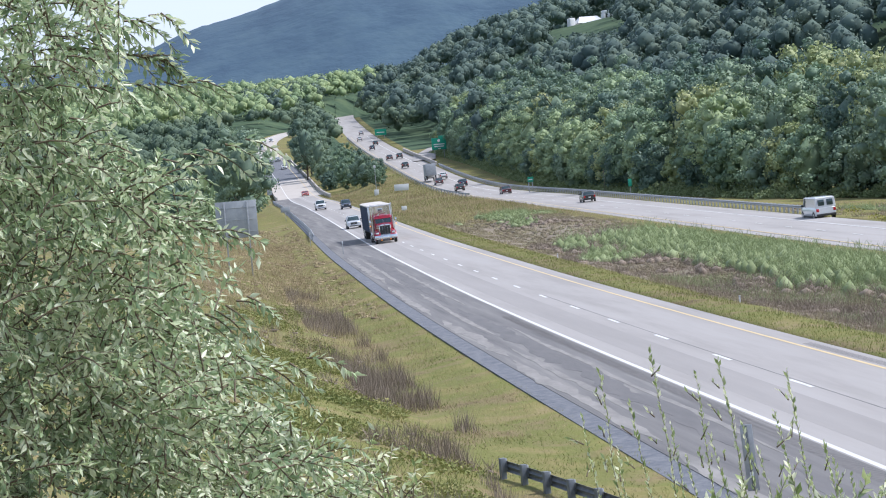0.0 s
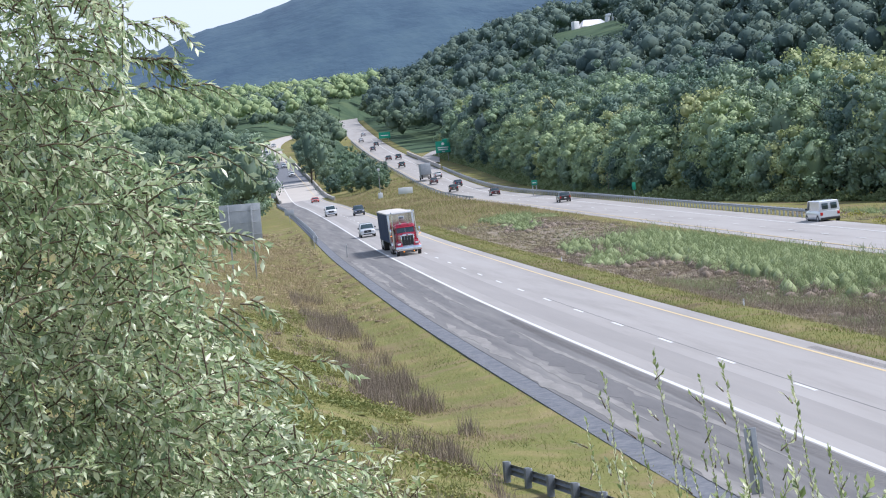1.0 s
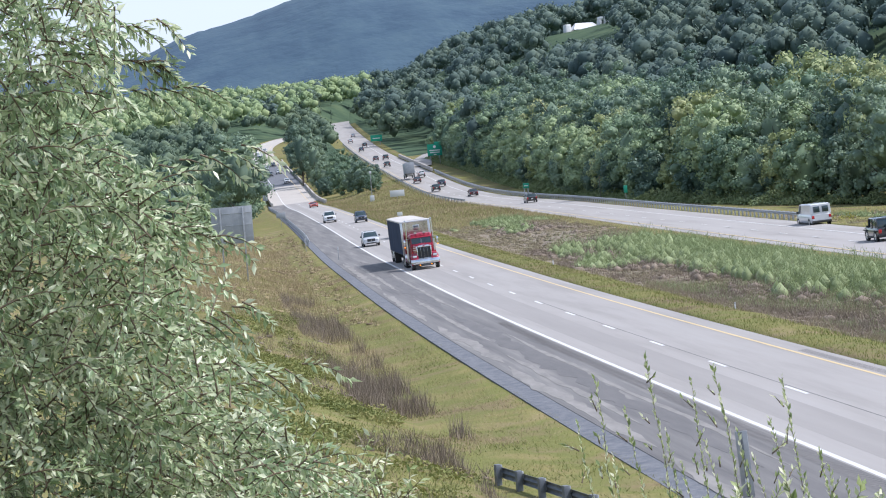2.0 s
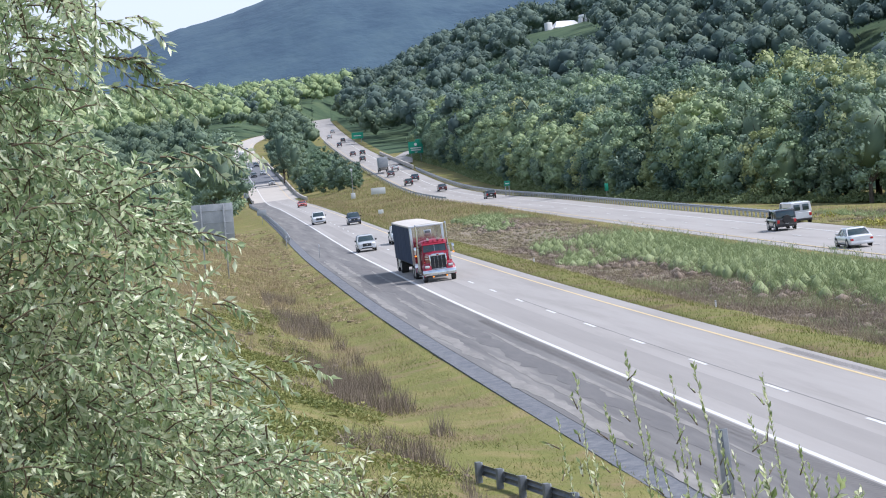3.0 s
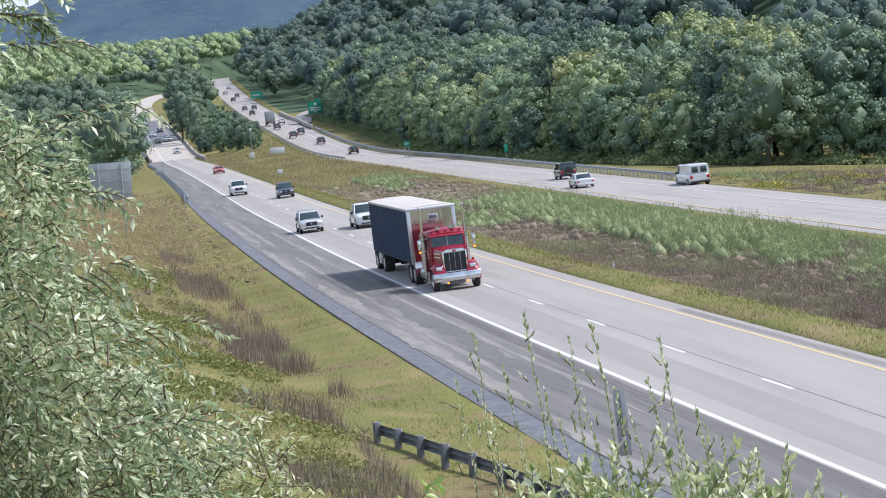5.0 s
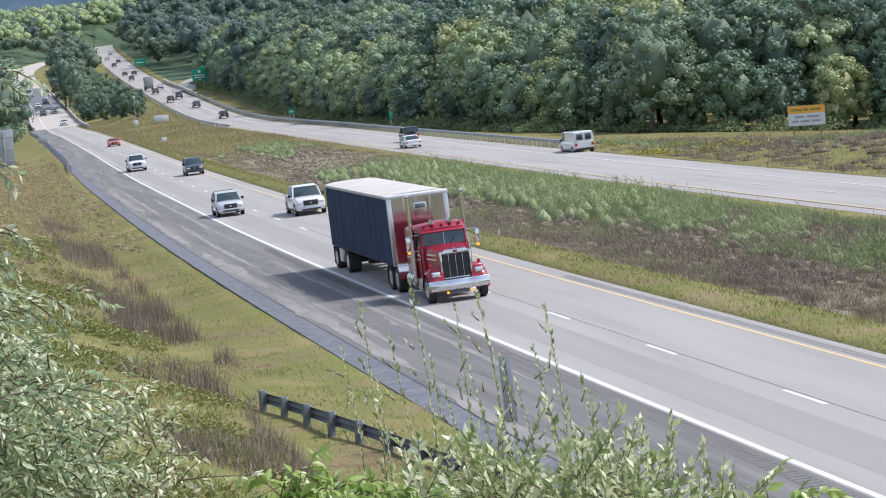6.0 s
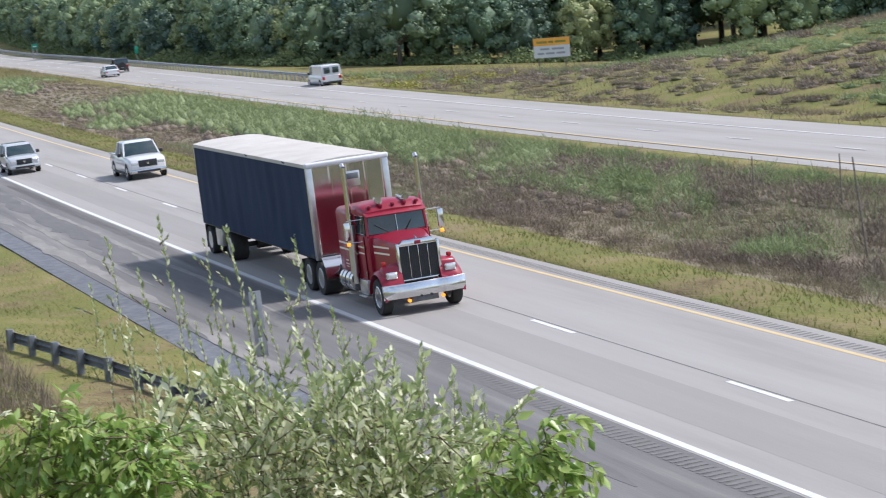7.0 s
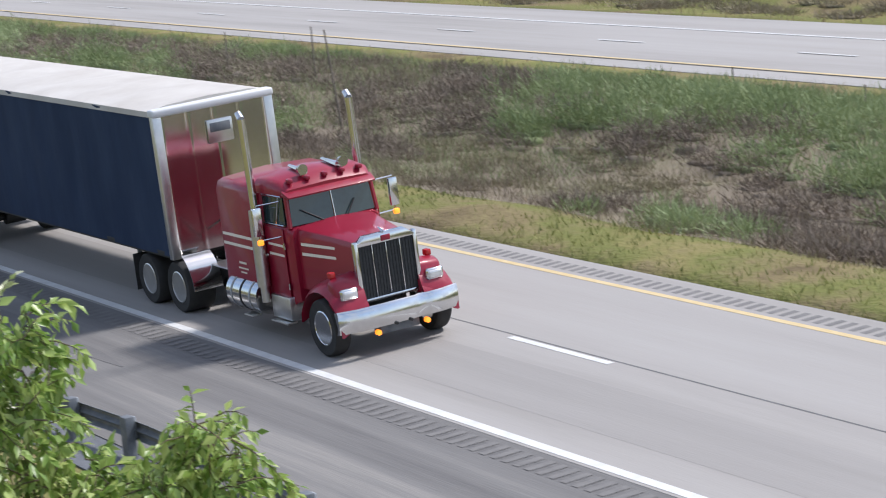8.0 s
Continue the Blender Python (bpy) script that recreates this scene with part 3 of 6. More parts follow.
# worn bands and patches on the shoulder, each a thin ragged skin of its own
def ragged(o, w, y0, y1, z, seed):
    """A band along the nearer roadway with wandering edges."""
    n = max(6, int((y1 - y0) / 0.7))
    v, f = [], []
    for i in range(n + 1):
        y = y0 + (y1 - y0) * i / n
        x, h = spline(NEAR, y)
        taper = min(1.0, 6 * min(i, n - i) / n + 0.05)
        a = o + 0.5 * w * noise.noise(Vector((y * 0.12, seed, 0)))
        lo, hi = (w * taper * (0.5 + 0.45 * noise.noise(Vector((y * 0.5, seed, k)))) for k in (3, 7))
        v += [BANK @ Vector((x + a - lo, y, h + z)), BANK @ Vector((x + a + hi, y, h + z)), BANK @ Vector((x + a + hi, y, h + z - 0.012)), BANK @ Vector((x + a - lo, y, h + z - 0.012))]
    for i in range(n):
        for j in range(4):
            f.append((i * 4 + j, i * 4 + (j + 1) % 4, i * 4 + 4 + (j + 1) % 4, i * 4 + 4 + j))
    f += [(3, 2, 1, 0), tuple(n * 4 + j for j in range(4))]
    return Build().add(v, f)


for i, (o, w, y0, y1) in enumerate([(-3.85, 0.5, -36, -12), (-3.75, 0.6, -11, 22), (-3.7, 0.55, 24, 52), (-3.8, 0.45, 56, 92), (-3.6, 0.5, 96, 150), (-2.9, 0.3, -5, 28), (-2.6, 0.3, 36, 80),
                                    (-2.7, 0.3, 90, 140), (-1.35, 0.22, -20, 40), (-1.3, 0.25, 60, 120)]):
    setting("shoulder_patch", ragged(o, w, y0, y1, 0.003 + 0.001 * (i % 2), 3.7 * i), PATCH, "pale worn patch along the shoulder", "road patch", 0)
for i, (o, w, y0, y1) in enumerate([(-2.0, 0.8, -44, -20), (-2.0, 0.9, -18, 60), (-1.9, 0.9, 64, 150)]):
    setting("shoulder_patch", ragged(o, w, y0, y1, 0.0015, 50 + 2.9 * i), TARBAND, "dark old asphalt band along the shoulder", "road patch", 0)


# ---- guardrails ----
def rail_foot(x, y, floor):
    """Where a rail stands: on the ground, or on the pavement's edge above a floor height."""
    return P(x, y, max(float(land(x, y)), floor))


def beam_mesh(pts, mat, up=0.55, floor=-99.0):
    """A W-profile beam along plan points."""
    prof = [(0.0, 0.0), (0.07, 0.05), (0.07, 0.10), (0.0, 0.155), (0.07, 0.21), (0.07, 0.26), (0.0, 0.31), (-0.012, 0.31), (0.055, 0.26), (0.055, 0.21),
            (-0.015, 0.155), (0.055, 0.10), (0.055, 0.05), (-0.012, 0.0)]
    rings = []
    for i, (x, y) in enumerate(pts):
        q = Vector((pts[min(i + 1, len(pts) - 1)][0] - pts[max(i - 1, 0)][0], pts[min(i + 1, len(pts) - 1)][1] - pts[max(i - 1, 0)][1], 0)).normalized()
        side = Vector((q.y, -q.x, 0))
        rings.append([rail_foot(x, y, floor) + side * a + Vector((0, 0, up + b)) for a, b in prof])
    return Build().loft(rings)


def guardrail(pts, spacing, mat, label, height=0.9, post_side=-0.1, group="", up=0.55, floor=-99.0):
    """Posts and beam; pts are plan points, close together."""
    root = thing("guardrail", label, "guardrail", group, Matrix.Translation(P(*pts[0])))
    inv = Matrix.Translation(-P(*pts[0]))
    ob = part("beam", beam_mesh(pts, mat, up, floor), mat, root, smooth=50)
    ob.matrix_basis = inv
    post = Build().box((-0.09, -0.1, -0.7), (0.07, 0.1, height), 0.008).mesh("post", mat)
    block = Build().box((-0.02, -0.06, height - 0.36), (0.12, 0.06, height - 0.02), 0.008).mesh("blockout", SIGNBACK)
    run = 0.0
    for i in range(1, len(pts)):
        a, b = Vector((*pts[i - 1], 0)), Vector((*pts[i], 0))
        run += (b - a).length
        if run >= spacing:
            run = 0
            d = (b - a).normalized()
            side = Vector((d.y, -d.x, 0))
            m = inv @ Matrix.Translation(rail_foot(b.x + side.x * post_side, b.y + side.y * post_side, floor)) @ pose(0, 0, 0, 0, 0, math.degrees(math.atan2(side.y, side.x)))
            p = part("post", post, None, root)
            p.matrix_basis = m
            q = part("blockout", block, None, root)
            q.matrix_basis = m
    return root


def path(points, dy=1.0):
    """Plan points evenly along a polyline given as (x, y)."""
    p = np.array(points, float)
    s = np.concatenate([[0], np.cumsum(np.hypot(*np.diff(p, axis=0).T))])
    t = np.arange(0, s[-1], dy)
    return list(zip(np.interp(t, s, p[:, 0]).tolist(), np.interp(t, s, p[:, 1]).tolist()))


guardrail(path([(-9.3, -15.6), (-8.3, -21.5), (-7.0, -28), (-5.6, -36), (-4.5, -43), (-4.0, -50), (-3.95, -75), (-4, -110)], 0.5)[::-1], 1.85, DARKSTEEL,
          "weathered steel guardrail flaring into the weeds", 0.6, group="guardrails", up=0.2, floor=0.06)
gp = path([(float(spline(NEAR, y)[0]) - 4.5 - 0.012 * max(0, 250 - y), y) for y in range(210, 530, 10)], 1.0)
guardrail(gp, 3.8, STEEL, "steel guardrail along the shoulder before the bridge", group="guardrails")
gp = path([(float(spline(FAR, y)[0]) + 2 * LANE + 3.7, y) for y in range(150, 560, 8)], 1.0)
guardrail(gp[::-1], 1.9, STEEL, "long steel guardrail on the outer side of the farther roadway", group="guardrails")
gp = path([(float(spline(FAR, y)[0]) - 1.9, y) for y in range(360, 900, 10)], 2.0)
guardrail(gp, 5.8, STEEL, "steel guardrail on the median side of the farther roadway", group="guardrails")


def parapet(T, o, y0, y1, label):
    return setting("bridge_parapet", strip(T, o - 0.2, o + 0.2, y0, y1, 0.85, 6, thick=0.95), BRIDGE, label, "parapet")


parapet(NEAR, -3.2, 536, 660, "pale concrete bridge parapet")
parapet(NEAR, 2 * LANE + 2.6, 500, 830, "long pale concrete median parapet on the bridge")
parapet(FAR, 2 * LANE + 3.4, 560, 700, "pale concrete parapet at the exit ramp")


# ---- trees ----
def crown(name, mat, height, radius, lobes, per, card, seed, low=0.25):
    """A crown of rounded leafy boughs set over an egg-shaped heart, with small leaf clumps all over them."""
    g = np.random.default_rng(seed)
    mid, half = height * (low + 0.98) / 2, height * (0.98 - low) / 2
    k = np.arange(lobes) + 0.5
    zz = np.clip(1 - 2 * k / lobes + g.normal(0, 0.06, lobes), -1, 1)
    a = k * 2.39996 + g.normal(0, 0.25, lobes)
    ring = np.sqrt(1 - zz ** 2)
    d = np.stack([ring * np.cos(a), ring * np.sin(a), zz], 1)
    reach = g.uniform(0.6, 0.98, (lobes, 1))
    c = d * np.array([radius, radius, half]) * reach + np.array([0, 0, mid])
    r = radius * g.uniform(0.15, 0.33, (lobes, 1)) * np.array([1.0, 1.0, 0.85])
    heart = np.array([[0, 0, mid - half * 0.08]]), np.array([[radius * 0.5, radius * 0.5, half * 0.66]])
    e = unit(g.normal(size=(lobes, per, 3)) + d[:, None] * 0.8 + np.array([0, 0, 0.4]))
    pos = (c[:, None] + e * r[:, None] * g.uniform(0.7, 1.2, (lobes, per, 1))).reshape(-1, 3)
    nrm = unit(e.reshape(-1, 3) + g.normal(size=(lobes * per, 3)) * 0.5)
    v, f = card_arrays(pos, nrm, g.uniform(0.5, 1.4, len(pos)) * card)
    return fast_mesh(name, *merged(lobe_arrays(np.concatenate([heart[0], c]), np.concatenate([heart[1], r * 0.68]), g), (v, triangles(f))), mat)


def trunk_build(height, r, seed, limbs=6):
    g = np.random.default_rng(seed)
    b = Build()
    pts = [Vector((g.normal(0, 0.03) * i, g.normal(0, 0.03) * i, height * 0.8 * i / 5 - 0.3)) for i in range(6)]
    for i in range(5):
        b.rod(pts[i], pts[i + 1], r * (1 - i / 5.5), r * (1 - (i + 1) / 5.5), 8)
    for i in range(limbs):
        k = g.integers(1, 5)
        a = g.uniform(0, 2 * math.pi)
        s = pts[k]
        e = s + Vector((math.cos(a), math.sin(a), 0.8)) * height * 0.22
        b.rod(s, e, r * 0.35, r * 0.1, 6)
    return b


def tree(label, mat, height, radius, seed, lobes=34, per=45, card=0.42, low=0.22, m=None, group="trees"):
    root = thing("tree", label, "tree", group, m)
    part("trunk", trunk_build(height, height * 0.018, seed), BARK, root)
    part("crown", crown("crown", mat, height, radius, lobes, per, card, seed, low), None, root)
    return root


protos = []
for i, (lab, mat, h, r, low) in enumerate([("dark green oak with a dense rounded crown", LEAF_DARK, 17, 5.2, 0.12), ("mid-green maple with a broad crown", LEAF_MID, 16, 5.4, 0.12),
                                           ("pale yellow-green walnut with an airy crown", LEAF_LIGHT, 16.5, 5.6, 0.15), ("dark green poplar with a tall narrow crown", LEAF_DARK, 19, 4.2, 0.1),
                                           ("mid-green bushy roadside tree", LEAF_MID, 11, 4.6, 0.04), ("dark green bushy roadside tree", LEAF_DARK, 9.5, 4.4, 0.02),
                                           ("pale grey-green young tree with light foliage", LEAF_LIGHT, 10, 4.0, 0.04)]):
    protos.append(tree(lab, mat, h, r, 40 + i, lobes=46, per=72, card=0.35, low=low, m=upright(70 + i * 9, 205 + (i % 3) * 12, Z=float(land(70 + i * 9, 205)))))


def plant(k, x, y, s=1.0):
    o = copy_thing(protos[k], Matrix.Identity(4))
    p = P(x, y)
    o.matrix_basis = Matrix.Translation(p) @ pose(0, 0, 0, 0, 0, rng.uniform(0, 360)) @ Matrix.Scale(s * rng.uniform(0.9, 1.1), 4)
    return o


# wall of trees behind the farther roadway
edge = path([(64, 650), (62.5, 520), (59, 420), (56, 330), (57, 280), (63, 225), (80, 200), (100, 190), (124, 175), (150, 150), (178, 120)], 6.5)
for i, (x, y) in enumerate(edge):
    plant([4, 5, 6, 4, 5, 1, 4][i % 7], x + rng.normal(0, 0.8), y + rng.normal(0, 1.5), 0.8 + 0.25 * rng.random())
    plant([0, 1, 3, 0, 2, 1, 0, 3, 1][i % 9], x + 7 + rng.normal(0, 1.5), y + 4 + rng.normal(0, 2), 0.95 + 0.15 * rng.random())
    plant([1, 0, 2, 1, 3, 0, 1][i % 7], x + 15 + rng.normal(0, 2), y + 9 + rng.normal(0, 3), 1.1 + 0.15 * rng.random())
    if i % 2 == 0:
        plant([0, 1, 3][i % 3], x + 26 + rng.normal(0, 3), y + 14 + rng.normal(0, 4), 1.25)
for k, x, y, s in ((2, 66, 286, 1.0), (2, 72, 270, 0.95), (6, 61, 292, 1.1), (2, 82, 236, 1.2), (2, 90, 232, 1.15), (6, 69, 258, 1.1), (6, 57, 350, 1.1), (2, 112, 200, 1.1)):
    plant(k, x, y, s)
for x, y, s in ((118, 250, 1.25), (112, 262, 1.2), (104, 300, 1.2), (96, 210, 1.05), (87, 282, 1.45), (79, 272, 1.35), (98, 262, 1.35), (140, 240, 1.4), (122, 215, 1.25)):
    plant(2, x, y, s)
# trees between the roadways
for k, x, y, s in ((3, 20.5, 640, 1.0), (0, 23, 662, 0.95), (3, 23.5, 628, 0.85), (5, 24, 600, 0.8), (5, 22, 562, 0.55), (4, 25.5, 542, 0.75), (5, 28.4, 522, 0.8), (4, 30.3, 502, 0.5), (5, 30.5, 580, 0.85),
                   (4, 27, 566, 0.8), (5, 33, 600, 0.7), (5, 34, 545, 0.5), (4, 32, 640, 0.7), (0, 27, 690, 0.75)):
    plant(k, x, y, s)
# trees on the valley side
for i in range(26):
    y = rng.uniform(330, 520)
    plant([5, 4, 0, 5][i % 4], float(spline(NEAR, y)[0]) - 10 - rng.uniform(0, 45), y, rng.uniform(0.7, 1.05))
for i in range(16):
    y = rng.uniform(560, 700)
    plant([5, 0, 4][i % 3], float(spline(NEAR, y)[0]) - 13 - rng.uniform(0, 40), y, rng.uniform(0.8, 1.1))


def under_house(x, y):
    """How tall a tree may be that stands before the house on the hill."""
    dx, dy = x + 17.24, y + 83.55
    if not (300 < y < 1318 and abs(dx - 0.179 * dy) < 0.010 * dy + 3):
        return 99.0
    return 9.3 + math.tan(radians(2.58)) * math.hypot(dx, dy) - float(P(x, y).z)


def woods(name, label, mat, places, height, radius, per, card):
    """Far woods: every tree a few rounded boughs with small leaf clumps on them, all in one sheet of foliage."""
    cs, rs, pos, nrm, size = [], [], [], [], []
    for x, y in places:
        h, r = height * rng.uniform(0.75, 1.2), radius * rng.uniform(0.75, 1.25)
        room = under_house(x, y)
        if room < 0:
            continue
        h, r = min(h, max(room, 1.5)), r * min(1.0, 0.35 + 0.65 * max(room, 0.0) / h)
        base = np.array(P(x, y))
        a = rng.uniform(0, 2 * np.pi) + np.arange(3) * 2.1
        off = np.stack([np.cos(a) * 0.5 * r, np.sin(a) * 0.5 * r, h * rng.uniform(0.38, 0.62, 3)], 1)
        off[:, 2] = h - r * rng.uniform(0.75, 1.15, 3)
        c = np.concatenate([[[0, 0, h - 0.6 * r]], off]) + base
        q = np.concatenate([[[0.7 * r, 0.7 * r, 0.6 * r]], np.stack([r * rng.uniform(0.5, 0.7, 3)] * 2 + [r * rng.uniform(0.42, 0.6, 3)], 1)])
        cs.append(c)
        rs.append(q)
        k = rng.integers(0, 4, per)
        d = unit(rng.normal(size=(per, 3)) + np.array([0, -0.25, 0.45]))
        pos.append(c[k] + d * q[k] * rng.uniform(0.75, 1.15, (per, 1)))
        nrm.append(unit(d + rng.normal(size=(per, 3)) * 0.45))
        size.append(rng.uniform(0.5, 1.3, per) * card)
    v, f = card_arrays(np.concatenate(pos), np.concatenate(nrm), np.concatenate(size))
    v, f = merged(lobe_arrays(np.concatenate(cs), np.concatenate(rs) * np.array([0.68, 0.68, 0.8]), rng, 0.1), (v, triangles(f)))
    return tagged(new(name, fast_mesh(name, v, f, mat)), label, "woods", kind="stuff")


def scatter(n, xr, yr, keep):
    out = []
    while len(out) < n:
        x, y = rng.uniform(*xr), rng.uniform(*yr)
        if keep(x, y):
            out.append((x, y))
    return out


def right_of_far(x, y, d):
    return x > float(spline(FAR, y)[0]) + 10 + d


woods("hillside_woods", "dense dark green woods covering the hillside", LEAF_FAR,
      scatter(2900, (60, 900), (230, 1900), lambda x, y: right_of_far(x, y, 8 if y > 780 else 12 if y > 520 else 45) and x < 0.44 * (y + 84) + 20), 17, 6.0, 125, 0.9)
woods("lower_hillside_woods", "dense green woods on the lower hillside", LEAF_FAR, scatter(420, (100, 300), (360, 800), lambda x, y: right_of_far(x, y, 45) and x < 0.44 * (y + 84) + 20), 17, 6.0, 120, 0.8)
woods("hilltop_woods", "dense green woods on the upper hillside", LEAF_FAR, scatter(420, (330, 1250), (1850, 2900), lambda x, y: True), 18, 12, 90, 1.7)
woods("valley_woods", "dark green woods in the valley", LEAF_VALLEY,
      scatter(560, (-150, 22), (700, 1010), lambda x, y: x < float(spline(NEAR, y)[0]) - 14), 15, 5.0, 90, 0.8)
woods("sunlit_woods", "yellow-green woods with painted sunlight on the far slope", LEAF_FAR_LIGHT,
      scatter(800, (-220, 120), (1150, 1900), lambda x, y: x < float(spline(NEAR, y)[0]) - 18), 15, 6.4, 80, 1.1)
woods("distant_woods", "haze-tinted green woods at the foot of the mountain", LEAF_FAR,
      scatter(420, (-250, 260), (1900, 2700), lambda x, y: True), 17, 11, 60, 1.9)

# far mountain ridge, its haze carried by the glowing blue material
mv, mf = [], []
nx, ny = 420, 14
for j in range(ny):
    for i in range(nx):
        x = -1500 + 4200 * i / (nx - 1)
        t = j / (ny - 1)
        crest = np.interp(x, [-1500, -600, -60, -9, 157, 265, 400, 530, 640, 900, 2700], [120, 190, 240, 262, 305, 338, 342, 322, 330, 345, 360])
        crest += 1.5 * noise.noise(Vector((x * 0.21, 0, 3))) + 6 * noise.noise(Vector((x * 0.012, 0, 3))) + 2.2 * noise.noise(Vector((x * 0.08, 0, 3)))
        z = -20 + (crest + 20) * step(0, 1, t) ** 0.8 + 8 * noise.noise(Vector((x * 0.006, t * 5, 1))) * (1 - t)
        mv.append(Vector((x, 3300 + 1000 * t, z)))
for j in range(ny - 1):
    for i in range(nx - 1):
        mf.append((j * nx + i, j * nx + i + 1, (j + 1) * nx + i + 1, (j + 1) * nx + i))
tagged(part("backdrop", Build().add(mv, mf), MOUNTAIN, smooth=80), "forested mountain ridge with painted blue haze", "mountain", kind="structure")


# ---- grass, weeds and brush ----
def grow(name, label, mat, n, xr, yr, hgt, wid, lean, keep=None, follow=None):
    """Blades strewn over a stretch of the plan; follow: roadway from which X counts."""
    x, y = rng.uniform(*xr, n), rng.uniform(*yr, n)
    if follow is not None:
        x = x + spline(follow, y)[:, 0]
    if keep is not None:
        k = keep(x, y)
        x, y = x[k], y[k]
    z = land(x, y)
    p = PW(np.stack([x, y, z - 0.03], 1))
    v, f = blade_arrays(p, rng.uniform(*hgt, len(p)), rng.uniform(*wid, len(p)), lean)
    return tagged(new(name, fast_mesh(name, v, f, mat)), label, "grass", kind="stuff")


def patchy(scale, level, seed):
    def keep(x, y):
        return np.array([noise.noise(Vector((a * scale, b * scale, seed))) for a, b in zip(x, y)]) > level
    return keep


grow("grass", "short green roadside grass on the slope", GRASS, 150000, (-26, -4.9), (-60, 130), (0.04, 0.15), (0.015, 0.04), 0.8, patchy(0.12, -0.15, 1), NEAR)
grow("straw_grass", "dry straw-coloured grass on the slope", STRAW, 110000, (-22, -5.2), (-45, 300), (0.06, 0.22), (0.012, 0.03), 0.7, patchy(0.1, 0.0, 5), NEAR)
grow("straw_grass", "tall dry straw grass on the rise", STRAW, 45000, (-21, -8), (30, 220), (0.25, 0.7), (0.012, 0.03), 0.4, patchy(0.09, -0.2, 17), NEAR)
grow("dead_weeds", "brown dead weeds along the ditch", BROWN, 26000, (-11.3, -8.4), (-5, 95), (0.3, 1.05), (0.01, 0.026), 0.22, patchy(0.11, 0.02, 9), NEAR)
grow("dead_weeds", "reddish brown seed heads on the slope", BROWN, 9000, (-13.5, -10), (-34, -8), (0.3, 0.8), (0.01, 0.024), 0.25, patchy(0.2, -0.1, 9), NEAR)
grow("straw_grass", "dry grass on the median meadow before the trees", STRAW, 30000, (8, 30), (220, 520), (0.2, 0.6), (0.04, 0.09), 0.35, None, NEAR)
grow("grass", "green grass on the median meadow before the trees", GRASS, 26000, (8, 30), (220, 700), (0.2, 0.6), (0.04, 0.1), 0.35, patchy(0.03, -0.1, 4), NEAR)
grow("verge_grass", "mown olive grass verge beside the median shoulder", GRASS, 42000, (7.5, 11), (-75, 330), (0.06, 0.22), (0.02, 0.05), 0.4, None, NEAR)
grow("verge_grass", "dry grass strip beside the farther roadway", STRAW, 16000, (-5, -1.4), (-75, 330), (0.08, 0.3), (0.02, 0.05), 0.4, None, FAR)
grow("verge_grass", "dry meadow grass beyond the farther roadway", STRAW, 22000, (9.8, 55), (-40, 190), (0.1, 0.5), (0.03, 0.07), 0.35, None, FAR)
grow("verge_grass", "green meadow grass beyond the farther roadway", GRASS, 14000, (12, 60), (-60, 190), (0.1, 0.4), (0.03, 0.08), 0.35, patchy(0.06, 0.0, 3), FAR)
grow("straw_grass", "tan dry grass between the brush in the median", STRAW, 40000, (9.8, 28), (-75, 420), (0.1, 0.35), (0.02, 0.04), 0.6, patchy(0.08, -0.2, 15), NEAR)



def brush(name, label, mat, spots, per, card, height):
    """Low leafy thickets: heaps of small leaves with stems among them."""
    pos, nrm, size = [], [], []
    for x, y, r, h in spots:
        n = int(per * r * r)
        a, q = rng.uniform(0, 2 * np.pi, n), r * np.sqrt(rng.uniform(0, 1, n))
        px, py = x + q * np.cos(a), y + q * np.sin(a) * 1.6
        top = h * height * (1 - (q / r) ** 2 * 0.7) * rng.uniform(0.15, 1.1, n)
        g = PW(np.stack([px, py, land(px, py)], 1))
        g[:, 2] += top
        pos.append(g)
        nrm.append(unit(rng.normal(size=(n, 3)) * 0.8 + np.array([0, 0, 0.7])))
        size.append(rng.uniform(0.6, 1.4, n) * card)
    pos, nrm, size = np.concatenate(pos), np.concatenate(nrm), np.concatenate(size)
    v, f = card_arrays(pos, nrm, size, 1.3)
    return tagged(new(name, fast_mesh(name, v, f, mat)), label, "brush", kind="stuff")


def band(n, xr, yr, follow, rr, level=None, seed=0.0, scale=0.06):
    out = []
    for _ in range(n):
        y = rng.uniform(*yr)
        x = float(spline(follow, y)[0]) + rng.uniform(*xr)
        if level is None or noise.noise(Vector((x * scale * 1.6, y * scale, seed))) > level:
            out.append((x, y, rng.uniform(*rr), rng.uniform(0.7, 1.2)))
    return out


woods("ramp_woods", "dark green woods beside the exit ramp", LEAF_VALLEY, scatter(170, (50, 160), (640, 1300), lambda x, y: 4 < x - float(spline(FAR, y)[0]) - 10 < 42 and not (600 < y < 780 and x < 0.35 * (y - 600) + 66)), 13, 4.6, 90, 0.75)
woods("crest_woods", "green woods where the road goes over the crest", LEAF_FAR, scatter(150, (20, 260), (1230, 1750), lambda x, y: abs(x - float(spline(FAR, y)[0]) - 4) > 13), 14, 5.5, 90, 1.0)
woods("median_woods", "dark green woods between the two roadways", LEAF_VALLEY, scatter(150, (20, 110), (740, 1650), lambda x, y: spline(NEAR, y)[0] + 15 < x < spline(FAR, y)[0] - 9 or (y > 1120 and x < spline(FAR, y)[0] - 9 and x > spline(FAR, y)[0] - 60)), 12, 4.4, 90, 0.75)
woods("roadside_woods", "dark green woods crowding the valley side of the road", LEAF_VALLEY, scatter(130, (-40, 20), (560, 900), lambda x, y: spline(NEAR, y)[0] - 40 < x < spline(NEAR, y)[0] - 8), 9, 3.9, 90, 0.7)


